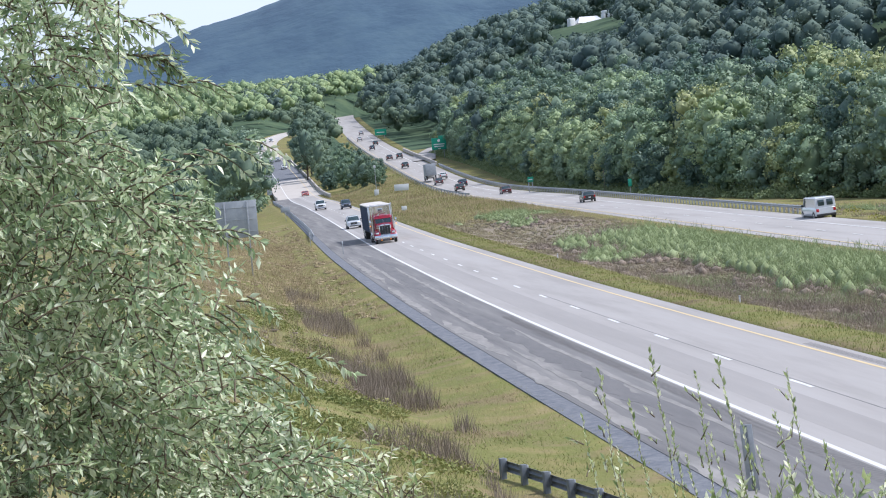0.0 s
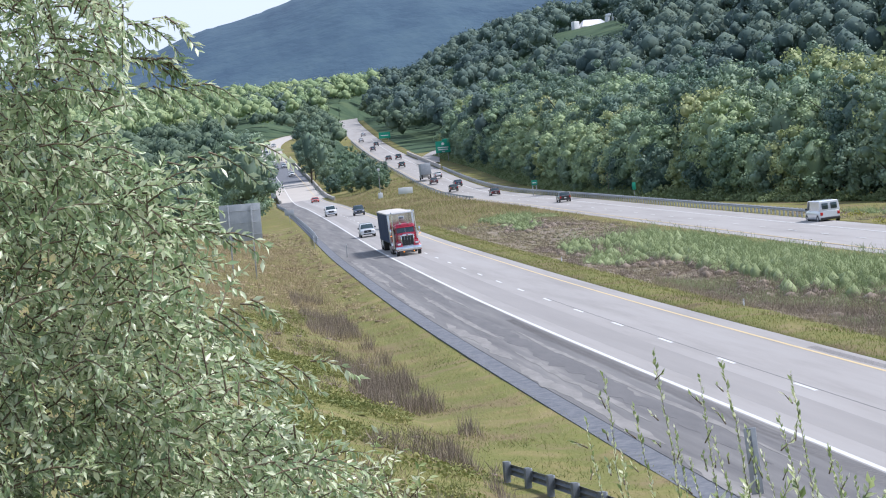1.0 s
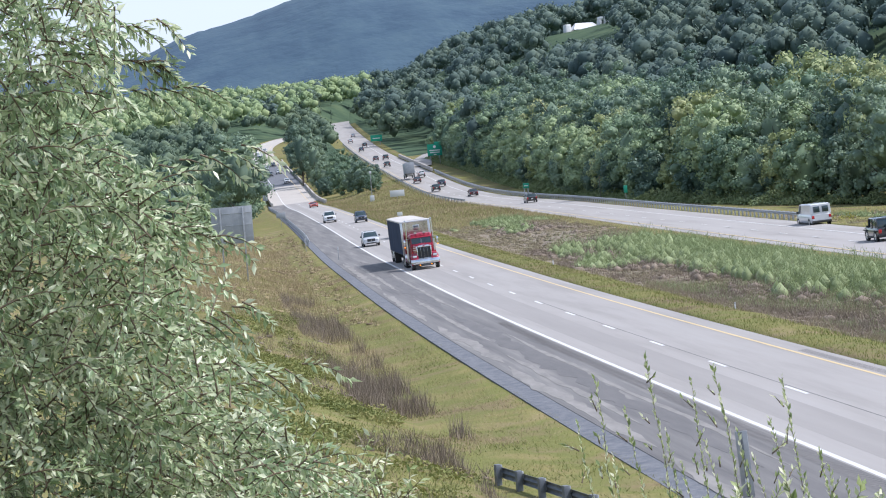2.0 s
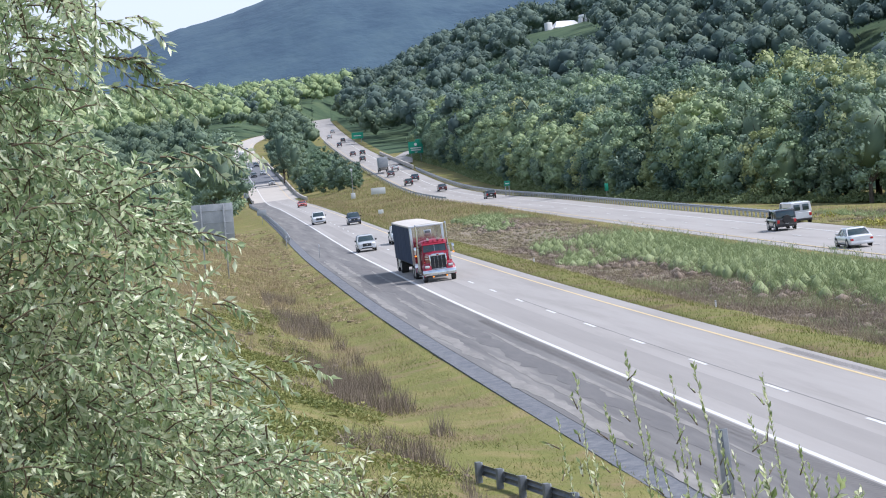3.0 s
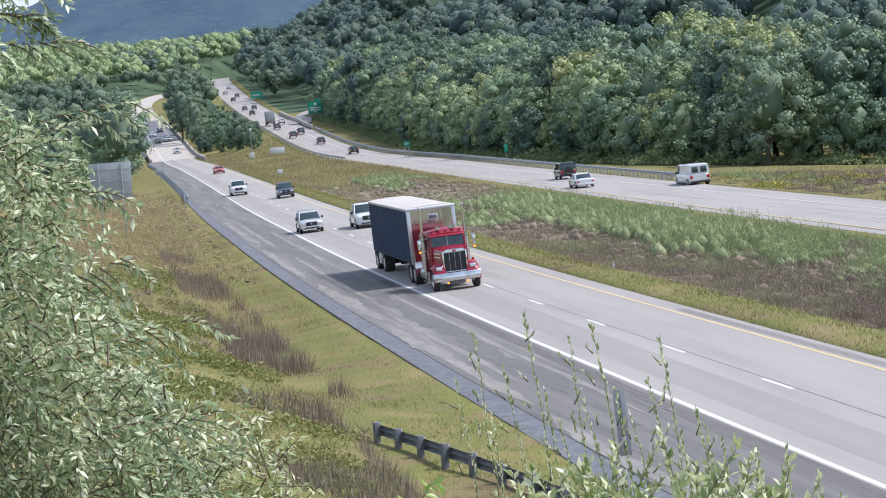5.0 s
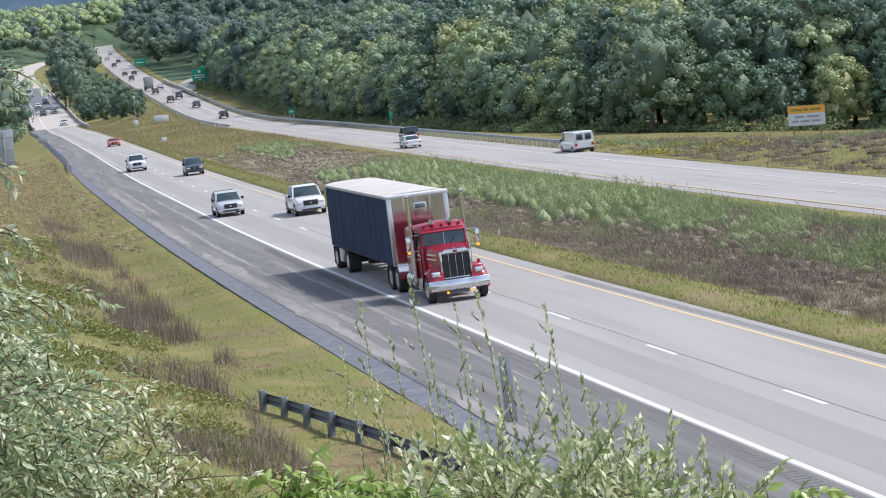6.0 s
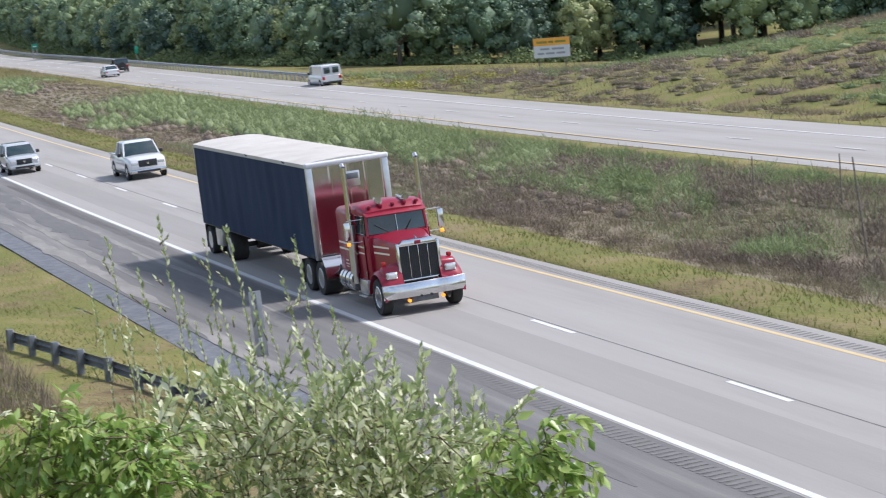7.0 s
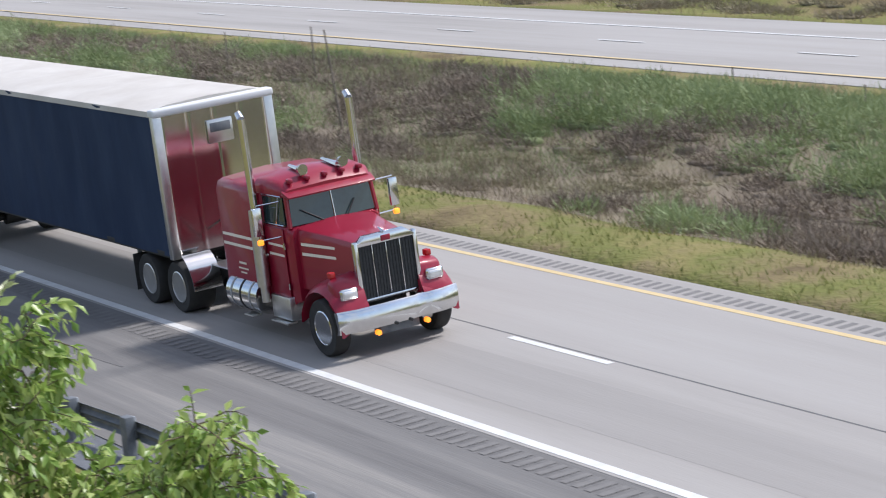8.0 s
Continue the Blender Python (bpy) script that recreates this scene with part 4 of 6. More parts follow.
def thicket(name, label, mat, spots, per, blade, width):
    """Rounded heaps of brush with fine stalks and leaves standing out of them; spots: x, y, radius, height."""
    p = np.array(spots)
    g = PW(np.stack([p[:, 0], p[:, 1], land(p[:, 0], p[:, 1])], 1))
    r = np.stack([p[:, 2], p[:, 2] * 1.35, p[:, 3]], 1)
    core = lobe_arrays(g, r * np.stack([0.6 + 0 * p[:, 0], 0.6 + 0 * p[:, 0], np.clip(0.12 + 0.004 * (p[:, 1] + 40), 0.12, 0.5)], 1), rng, 0.13)
    k = np.repeat(np.arange(len(p)), np.maximum(8, per * p[:, 2] ** 2 * np.clip(80 / (p[:, 1] + 84), 0.3, 1.3)).astype(int))
    d = unit(rng.normal(size=(len(k), 3)))
    d[:, 2] = np.abs(d[:, 2])
    pos = g[k] + d * r[k] * rng.uniform(0.3, 1.0, (len(k), 1))
    way = unit(d * 0.5 + np.array([0, 0, 0.6]) + rng.normal(size=d.shape) * 0.5)
    blades = tuft_arrays(pos, way, rng.uniform(*blade, len(k)), rng.uniform(*width, len(k)))
    return tagged(new(name, fast_mesh(name, *merged(core, blades), mat)), label, "brush", kind="stuff")


heaps = {"green": [], "brown": [], "tan": []}
for i in range(4600):
    y, s = rng.uniform(-78, 235), rng.uniform(0, 1)
    x0, x1 = float(spline(NEAR, y)[0]) + 11.2, float(spline(FAR, y)[0]) - 4.2
    x = x0 + (x1 - x0) * s
    n = noise.noise(Vector((x * 0.16, y * 0.055, 4))) + 0.45 * noise.noise(Vector((x * 0.4, y * 0.16, 9)))
    n += 0.9 if s > 0.42 and 48 < y < 138 else 0
    n += 0.12 if s > 0.4 else -0.35 * (1 - s)
    n -= 0.6 if 138 < y < 205 else 0
    small = min(1.0, 0.35 + s * 2.2) * min(1.0, 0.25 + (1 - s) * 2.4)
    if n > 0.1:
        heaps["green"].append((x, y, rng.uniform(0.5, 1.0), small * rng.uniform(0.5, 1.4) * (1.5 if 44 < y < 142 else 1.0)))
    elif n > -0.34 and y < 210:
        heaps["brown"].append((x, y, rng.uniform(0.4, 0.9), small * rng.uniform(0.3, 1.0)))
    else:
        heaps["tan"].append((x, y, rng.uniform(0.3, 0.7), small * rng.uniform(0.1, 0.4)))
grow("dry_brush", "fine tan stalks all over the median bank", TAN, 90000, (10.6, 27), (-78, 70), (0.12, 0.45), (0.01, 0.022), 0.45, None, NEAR)
grow("dead_weeds", "fine brown stalks all over the median bank", BROWN, 90000, (10.8, 27), (-78, 90), (0.12, 0.5), (0.01, 0.022), 0.45, patchy(0.07, -0.2, 33), NEAR)
grow("median_brush", "fine green stalks over the median bank", BRUSH, 90000, (12, 27), (-78, 70), (0.15, 0.55), (0.012, 0.026), 0.4, patchy(0.06, -0.02, 4), NEAR)
thicket("median_brush", "feathery green weeds along the median bank", BRUSH, heaps["green"], 330, (0.12, 0.42), (0.02, 0.045))
thicket("dead_brush", "tangled brown dead brush on the median bank", BROWN, heaps["brown"], 420, (0.1, 0.35), (0.014, 0.032))
thicket("dry_brush", "tan dry grass tussocks on the median bank", TAN, heaps["tan"], 380, (0.08, 0.28), (0.014, 0.032))
mossy = [(x, y, r * 0.8, h * 0.22) for x, y, r, h in band(620, (-21, -10.5), (-50, 75), NEAR, (0.5, 1.3), -0.05, 6.0, 0.1)]
thicket("slope_weeds", "low mossy green weeds on the slope", GRASS, mossy, 260, (0.06, 0.2), (0.015, 0.035))
rise = [(x, y, r * 0.6, h * 0.25) for x, y, r, h in band(900, (-17, -6.0), (62, 290), NEAR, (0.5, 1.3), -0.25, 16.0, 0.05)]
thicket("straw_grass", "tussocks of dry straw grass on the rise", STRAW, rise, 260, (0.15, 0.5), (0.02, 0.045))
stalks = [(x, y, r * 0.5, h * 0.3) for x, y, r, h in band(170, (-19, -9.5), (-45, 70), NEAR, (0.4, 1.0), 0.05, 13.0, 0.1)]
thicket("dead_weeds", "brown dead weed clumps on the slope", BROWN, stalks, 420, (0.15, 0.6), (0.012, 0.024))
brush("slope_weeds", "bright green leafy weeds on the slope", GRASS, band(320, (-19, -10.5), (-45, 70), NEAR, (0.4, 1.3), -0.05, 6.0, 0.1), 300, 0.08, 0.3)
brush("goldenrod", "yellow goldenrod growing along the far meadow", GOLD, band(40, (11, 24), (118, 150), FAR, (0.6, 1.4), -0.05, 3.0), 90, 0.15, 0.6)
meadow = {"olive": [], "grey": [], "tan": []}
for i in range(2600):
    y, o = rng.uniform(-62, 165), rng.uniform(12, 62)
    x = float(spline(FAR, y)[0]) + o
    n = noise.noise(Vector((x * 0.07, y * 0.05, 14))) + 0.4 * noise.noise(Vector((x * 0.3, y * 0.2, 19))) - (0.5 if o < 17 else 0)
    kind_ = "olive" if n > 0.12 else "grey" if n > -0.2 else "tan"
    meadow[kind_].append((x, y, rng.uniform(0.7, 1.5), rng.uniform(0.15, 0.6) * (0.5 if o < 18 else 1.0)))
thicket("meadow_brush", "olive weeds on the bank beyond the farther roadway", BRUSH, meadow["olive"], 230, (0.15, 0.5), (0.03, 0.06))
thicket("dead_weeds", "grey-brown dead weeds on the bank beyond the farther roadway", BROWN, meadow["grey"], 230, (0.15, 0.5), (0.025, 0.05))
thicket("dry_brush", "tan dry grass on the bank beyond the farther roadway", TAN, meadow["tan"], 230, (0.1, 0.4), (0.025, 0.05))
brush("roadside_brush", "green weeds under the trees behind the guardrail", BRUSH, [(x - 3.5, y, 1.6, 1.0) for x, y in edge] + [(x - 1.5, y, 2.4, 1.9) for x, y in edge], 150, 0.24, 1.0)


# ---- shrubs close to the camera ----
def polar(az, dist, drop=0.0):
    """World place from the eye: degrees to the left, metres along the level, metres below it."""
    e = BANK @ Vector(EYE)
    a = radians(az)
    return e + Vector((-math.sin(a) * dist, math.cos(a) * dist, -drop))


def ground_under(p):
    q = BANK.inverted() @ p
    return P(q.x, q.y)


def twig_leaves(pts, spacing, length, spread, g, curl=0.3):
    """Leaves set along a twig given as points: positions, axes and normals."""
    pos, ax = [], []
    for a, b in zip(pts[:-1], pts[1:]):
        d = b - a
        k = max(1, int(d.length / spacing))
        for i in range(k):
            p = a + d * ((i + g.random()) / k)
            out = Vector(g.normal(size=3))
            out = (out - d.normalized() * out.dot(d.normalized())).normalized()
            pos.append(p)
            ax.append(d.normalized() * (1 - spread) + out * spread + Vector((0, 0, -curl)))
    return pos, ax


def shrub(name, label, base, tips, twigs, mat, leaf, ratio, seed, spacing=0.016, spread=0.55, curl=0.2, stem=0.012, cat="shrub", along=0):
    """Stems from a base to given tips, and leafy twigs (start, direction, length, droop) borne by them."""
    g = np.random.default_rng(seed)
    root = thing(name, label, cat, m=Matrix.Translation(base))
    wood = Build()
    pos, ax = [], []
    for tip in tips:
        tip = tip - base
        mid = Vector((tip.x * 0.35, tip.y * 0.35, tip.z * 0.55)) + Vector(g.normal(size=3)) * 0.02 * tip.length
        pts = []
        for i in range(11):
            t = i / 10
            pts.append((mid * (2 * t * (1 - t)) + tip * t * t) + Vector(g.normal(size=3)) * 0.012 * tip.length * t * (1 - t))
        wood.tube(pts, stem, stem * 0.1, 5)
        if along:
            q, a = twig_leaves(pts[along:], spacing, leaf, spread, g, curl)
            pos += q
            ax += a
    for s, d, ln, droop in twigs:
        s = s - base
        tw = [s + d * (ln * u) - Vector((0, 0, droop * ln * u * u)) for u in (0, 0.33, 0.66, 1.0)]
        wood.tube(tw, 0.004, 0.001, 4)
        q, a = twig_leaves(tw, spacing, leaf, spread, g, curl)
        pos += q
        ax += a
    part("stem", wood, TWIG, root, smooth=60)
    pos, ax = np.array([tuple(p) for p in pos]), np.array([tuple(p) for p in ax])
    n = unit(g.normal(size=pos.shape) * 0.6 + np.array([0.25, 0, 0.8]))
    v, f = leaf_arrays(pos, ax, n, g.uniform(0.6, 1.3, len(pos)) * leaf, ratio)
    part("foliage", fast_mesh("foliage", v, f, mat), None, root)
    return root


def aim(az, el, dist):
    return polar(az, dist, -math.tan(radians(el)) * dist)


def leafy(n, g, azr, els, top, distr, ln, lift, droop, wild=0.7):
    """Twigs strewn through the mass of a shrub, under an uneven top given by top(az)."""
    out = []
    while len(out) < n:
        az = g.uniform(*azr)
        hi = top(az) + 0.5 * noise.noise(Vector((az * 1.7, 5, n))) + 0.25 * noise.noise(Vector((az * 6, 9, n)))
        el = hi - (hi - els) * g.random() ** 1.2
        d = (Vector(g.normal(size=3)) * wild + Vector((0, 0, lift))).normalized()
        out.append((aim(az, el, g.uniform(*distr)), d, ln * g.uniform(0.5, 1.3), droop))
    return out


g0 = np.random.default_rng(21)
# the big willow beside the camera
rim_el = [-9.5, -7.8, -6.8, -5.4, -4.0, -2.6, -1.2, 0.3, 1.6, 2.9, 4.2, 6.0]
rim_az = [-3.4, -3.0, -2.7, -1.7, -1.0, 0.0, -0.3, 0.7, 1.9, 1.7, 1.1, 0.9]
tw = []
while len(tw) < 2300:
    el, az = g0.uniform(-9.8, 6.2), g0.uniform(-3.4, 7.4)
    rim = float(np.interp(el, rim_el, rim_az)) + 0.55 * noise.noise(Vector((0, el * 1.3, 3)))
    inside = az - rim
    if inside < 0 or g0.random() > 0.3 + 0.9 * min(1, inside / 1.2):
        continue
    d = (Vector(g0.normal(size=3)) * 0.7 + Vector((0.25, 0, 0.15))).normalized()
    tw.append((aim(az, el, g0.uniform(8.4, 9.9)), d, g0.uniform(0.12, 0.34), 0.35))
# single boughs that reach out over the view
for az0, el0, az1, el1 in ((2.2, 3.6, 0.15, 3.9), (2.0, 2.3, -0.5, 2.25), (1.9, 0.2, -1.6, 0.75), (1.5, -0.6, -1.0, -1.5), (1.2, 3.0, 0.3, 2.9), (0.5, -3.6, -1.3, -3.0), (0.3, -5.2, -2.6, -4.6)):
    for k in range(8):
        u = k / 7
        tw.append((aim(az0 + (az1 - az0) * u, el0 + (el1 - el0) * u, 8.9), Vector((0.75, 0.1, g0.uniform(-0.5, 0.2))).normalized(), g0.uniform(0.1, 0.2), 0.5))
limbs = [aim(az, el, 9.2) for az, el in ((5.5, 5.5), (4.2, 5.8), (3.0, 4.6), (2.0, 3.4), (6.4, 3), (1.6, 2.2), (3.6, 1.8), (1.2, 0.2), (4.8, 0), (0.6, -1.2), (2.6, -2.0), (0.4, -3.4), (-0.6, -4.6), (5.8, -3), (-1.4, -6), (3.4, -5))]
base = ground_under(polar(6.5, 10.2))
shrub("willow", "large green willow with narrow glossy leaves and thin dark branches", base, limbs, tw, WILLOW, 0.041, 0.38, 5, spacing=0.0078, stem=0.017, cat="tree", curl=0.15)
g1 = np.random.default_rng(22)
shrub("shrub", "pale leafy undergrowth with dry grass stems", ground_under(aim(-2.0, -9, 9.8)), [aim(a, e, 9.7) for a, e in ((-3.6, -7.2), (-2.6, -7.4), (-4.4, -7.9), (-1.6, -7.0))],
      leafy(260, g1, (-5.0, 0.5), -10.5, lambda a: -7.0 - 0.35 * abs(a + 1.5), (9.3, 10.2), 0.26, 0.6, 0.1), SPRIG, 0.045, 0.32, 30, spacing=0.015, stem=0.006, along=6)
# upright sprigs in front of the road
g2 = np.random.default_rng(23)
sprigs = [(-9.09, 6.56), (-9.59, 5.51), (-10.26, 6.31), (-10.83, 5.06), (-11.2, 6.9), (-11.9, 5.75), (-12.43, 5.44), (-12.9, 7.0), (-13.68, 6.75), (-14.05, 5.82), (-14.78, 7.56), (-15.37, 8.4), (-16.2, 8.6),
          (-16.87, 8.69), (-17.6, 9.5), (-18.3, 10.0), (-15.0, 8.0), (-13.2, 7.6), (-9.9, 7.4), (-12.1, 7.2), (-11.5, 7.7), (-14.4, 8.2)]
for i, (az, dn) in enumerate(sprigs):
    dist = 10.5 + g2.uniform(-0.4, 0.4)
    foot = ground_under(polar(az - g2.uniform(-0.4, 0.8), dist + 0.2))
    top = aim(az, -dn, dist)
    side = []
    for k in range(3):
        s_ = top - Vector((0, 0, 0.12 + 0.14 * k + g2.uniform(0, 0.05)))
        side.append((s_, Vector((g2.normal(), g2.normal(), 1.3)).normalized(), g2.uniform(0.04, 0.09), 0.0))
    shrub("sprig", "tall upright willow sprig with small pale leaves", foot, [top], side, SPRIG, 0.03, 0.42, 60 + i, spacing=0.011, spread=0.36, curl=-0.15, stem=0.0055, cat="sprig", along=5)


def mass(az):
    return float(np.interp(az, [-21.5, -20, -18.5, -17, -16, -14, -12, -10, -8.5], [-14.2, -12.8, -11.5, -10.7, -10.3, -10.0, -10.1, -10.5, -11.0]))


g3 = np.random.default_rng(24)
for k, (a0, a1, n) in enumerate([(-12.6, -8.2, 240), (-15.6, -11.8, 350), (-18.3, -14.8, 360)]):
    am = (a0 + a1) / 2
    shrub("shrub", "willow shrub with pale green upturned leaves and thin stems", ground_under(polar(am, 10.6)), [aim(g3.uniform(a0, a1), mass(am) + g3.uniform(-1.0, 0.7), 10.4) for _ in range(9)],
          leafy(n, g3, (a0, a1), -17.5, mass, (9.9, 11.0), 0.3, 0.75, -0.05), SPRIG, 0.055, 0.44, 90 + k, spacing=0.0125, spread=0.5, curl=-0.1, stem=0.008, along=6)
for k, (az, w, top_el, n) in enumerate([(-19.0, 1.15, -10.9, 270), (-21.1, 1.25, -14.6, 210), (-22.4, 1.2, -15.2, 240), (-23.8, 0.75, -13.7, 150), (-8.4, 2.1, -9.7, 260)]):
    shrub("shrub", "bright green locust shrub with drooping leaf clusters", ground_under(polar(az, 9.8)), [aim(az + g3.normal(0, w * 0.4), top_el - g3.uniform(0.6, 2.2), 9.6) for _ in range(6)],
          leafy(n, g3, (az - w, az + w), -20.0 if k < 4 else -13.5, lambda a: top_el - 0.9 * (abs(a - az) / w) ** 2.2, (9.3, 10.0), 0.24, 0.35, 0.5), BRIGHT, 0.07, 0.46, 120 + k, spacing=0.0125, spread=0.55, curl=0.4, stem=0.009)


# ---- signs and posts ----
def bars(root, rows, mat, y=-0.03):
    """Plain bars for writing: rows of (x0, x1, z, height)."""
    for x0, x1, z, h in rows:
        part("lettering", Build().box((x0, y - 0.006, z), (x1, y, z + h)), mat, root, smooth=0)


def guide_sign(x, y, w, h, z0, label):
    r = thing("road_sign", label, "road sign", "road signs", upright(x, y, 4))
    part("panel", Build().box((-w / 2, -0.02, z0), (w / 2, 0.03, z0 + h), 0.02), GREEN, r)
    part("border", Build().box((-w / 2 + 0.06, -0.024, z0 + 0.06), (w / 2 - 0.06, -0.021, z0 + h - 0.06)), GREEN, r)
    for s in (-0.32, 0.32):
        part("post", Build().box((s * w - 0.08, 0.04, -0.5), (s * w + 0.08, 0.2, z0 + h * 0.95), 0.01), STEEL, r)
    return r


sg = guide_sign(57.4, 604, 4.3, 3.4, 2.6, "large green highway guide sign with white lettering on steel posts")
part("exit_tab", Build().box((-0.1, -0.02, 6.0), (2.0, 0.03, 6.6), 0.02), GREEN, sg)
bars(sg, [(-1.6, 1.6, 4.0, 0.3), (-1.4, 1.4, 3.4, 0.3), (-0.4, 0.4, 2.8, 0.25)], WHITE)
part("shield", Build().rod((0, -0.03, 5.2), (0, -0.05, 5.2), 0.42, n=16), WHITE, sg)
sg = guide_sign(46.0, 352, 1.1, 0.9, 2.0, "small green roadside sign on a single post")
bars(sg, [(-0.35, 0.35, 2.35, 0.16)], WHITE)
sg = guide_sign(62.0, 850, 4.6, 2.4, 1.6, "distant green exit sign beside the ramp")
bars(sg, [(-1.5, 1.5, 2.6, 0.3)], WHITE)

# back of a large sign on the rise
r = thing("road_sign", "large grey aluminium sign board seen from behind on posts", "road sign", "road signs", upright(-13.4, 116.4, -3))
zb = 7.45 - float(land(-13.4, 116.4))
part("panel", Build().box((-1.72, -0.01, zb - 3.1), (1.72, 0.02, zb), 0.015), SIGNBACK, r)
for x in (-1.15, -0.57, 0.0, 0.57, 1.15):
    part("seam", Build().box((x - 0.008, -0.016, zb - 3.08), (x + 0.008, -0.011, zb - 0.02)), STEEL, r)
for z in (zb - 0.6, zb - 1.6, zb - 2.6):
    part("stiffener", Build().box((-1.65, -0.05, z), (1.65, -0.017, z + 0.06), 0.004), SIGNBACK, r)
for x in (-0.95, 0.95):
    part("post", Build().box((x - 0.06, -0.16, -0.5), (x + 0.06, -0.05, zb - 0.05), 0.01), STEEL, r)


def small_sign(x, y, w, h, z0, mat, label, post=STEEL):
    r = thing("small_sign", label, "road sign", "small signs", upright(x, y, 2))
    part("panel", Build().box((-w / 2, -0.012, z0), (w / 2, 0.012, z0 + h), 0.006), mat, r)
    part("post", Build().box((-0.035, 0.014, -0.4), (0.035, 0.06, z0 + h * 0.9), 0.006), post, r)


small_sign(-0.4, 330, 1.6, 0.9, 1.6, SIGNBACK, "grey sign board seen from behind on a thin post")
small_sign(-2.0, 160, 0.12, 0.3, 1.3, BOARD, "thin white marker post on the rise")
small_sign(-3.2, 200, 0.12, 0.3, 1.3, BOARD, "thin white marker post on the rise")
small_sign(4.0, 520, 1.2, 1.5, 2.2, SIGNBACK, "grey sign seen from behind before the bridge")
small_sign(47.5, 262, 0.55, 1.1, 1.7, GREEN, "narrow green mile marker behind the guardrail")
small_sign(50.5, 300, 0.1, 0.4, 3.6, WOOD, "slim wooden pole before the trees", WOOD)
small_sign(18.6, 312, 0.9, 0.7, 0.2, BOARD, "pale utility box in the median grass")
r = thing("median_sign", "pale sign board lying beside the median guardrail", "road sign", m=upright(30.2, 440, 0))
part("panel", Build().box((-1.6, -0.03, 0.5), (1.6, 0.03, 1.9), 0.02), BOARD, r)
part("post", Build().box((-0.06, 0.035, -0.4), (0.06, 0.15, 1.9), 0.01), STEEL, r)
r = thing("signal_mast", "slim pale mast with equipment boxes in the median", "mast", m=upright(25.8, 455))
part("pole", Build().rod((0, 0, -0.4), (0, 0, 7.0), 0.09, 0.06, 10), STEEL, r)
part("cabinet", Build().box((-0.5, -0.3, 0), (0.5, 0.3, 1.4), 0.03), BOARD, r)
part("antenna", Build().box((-0.25, -0.15, 6.3), (0.25, 0.15, 6.9), 0.03), BOARD, r)

# billboard on the meadow
bx, by = 77.1, 169.4
r = thing("billboard", "orange and white roadside billboard on wooden posts", "billboard", m=upright(bx, by, -22))
lift = -1.75 - float(land(bx, by))
part("frame", Build().box((-2.08, 0.0, lift - 2.25), (2.08, 0.1, lift + 0.02), 0.01), WOOD, r)
part("white_panel", Build().box((-2.05, -0.02, lift - 2.22), (2.05, 0.0, lift - 0.86)), BOARD, r)
part("orange_panel", Build().box((-2.05, -0.02, lift - 0.86), (2.05, 0.0, lift)), ORANGE, r)
bars(r, [(-1.7, -0.5, lift - 0.58, 0.25), (-0.35, 0.2, lift - 0.58, 0.25), (0.4, 1.6, lift - 0.58, 0.25)], GOLD, -0.021)
bars(r, [(-1.3, -0.3, lift - 1.35, 0.22), (0.0, 1.4, lift - 1.35, 0.22), (-1.6, -0.9, lift - 1.85, 0.22), (-0.7, 0.3, lift - 1.85, 0.22), (0.5, 1.5, lift - 1.85, 0.22)], BARS, -0.021)
for x in (-1.5, 1.5):
    part("post", Build().box((x - 0.08, 0.11, -0.6), (x + 0.08, 0.27, lift), 0.01), WOOD, r)

# flexible post on the shoulder and small markers
r = thing("marker_post", "wide grey flexible marker post leaning on the shoulder", "marker post", m=upright(-3.6, -22.7, -15, Z=0.0) @ pose(0, 0, 0, 0, -3, 0))
part("blade", Build().box((-0.16, -0.012, -0.2), (0.16, 0.012, 1.75), 0.01), STEEL, r)
part("rib", Build().box((-0.03, -0.03, -0.2), (0.03, -0.013, 1.72), 0.004), DARKSTEEL, r)
part("reflector", Build().box((-0.05, -0.045, 0.35), (0.05, -0.032, 0.5), 0.004), BOARD, r)
for x, y in ((10.8, 39.2), (11.4, 104)):
    r = thing("delineator", "short white delineator post in the median grass", "delineator", "delineators", upright(x, y))
    part("blade", Build().box((-0.045, -0.01, -0.2), (0.045, 0.01, 0.38), 0.005), BOARD, r)
    part("cap", Build().box((-0.05, -0.016, 0.28), (0.05, 0.016, 0.36), 0.004), STEEL, r)
for x, y, h, lean in ((21.5, -7.3, 1.9, 0), (21.8, 0.6, 1.4, 0), (16.6, -18.3, 3.2, -6), (27.5, -24, 0.7, 0), (26, -32, 0.7, 2)):
    r = thing("stake", "thin dark wooden stake standing in the median brush", "stake", "stakes", upright(x, y) @ pose(0, 0, 0, 0, lean, 0))
    part("shaft", Build().rod((0, 0, -0.3), (0, 0, h), 0.035, 0.025, 7), WOOD, r)
    part("tip", Build().rod((0, 0, h), (0, 0, h + 0.04), 0.028, 0.01, 7), TWIG, r)

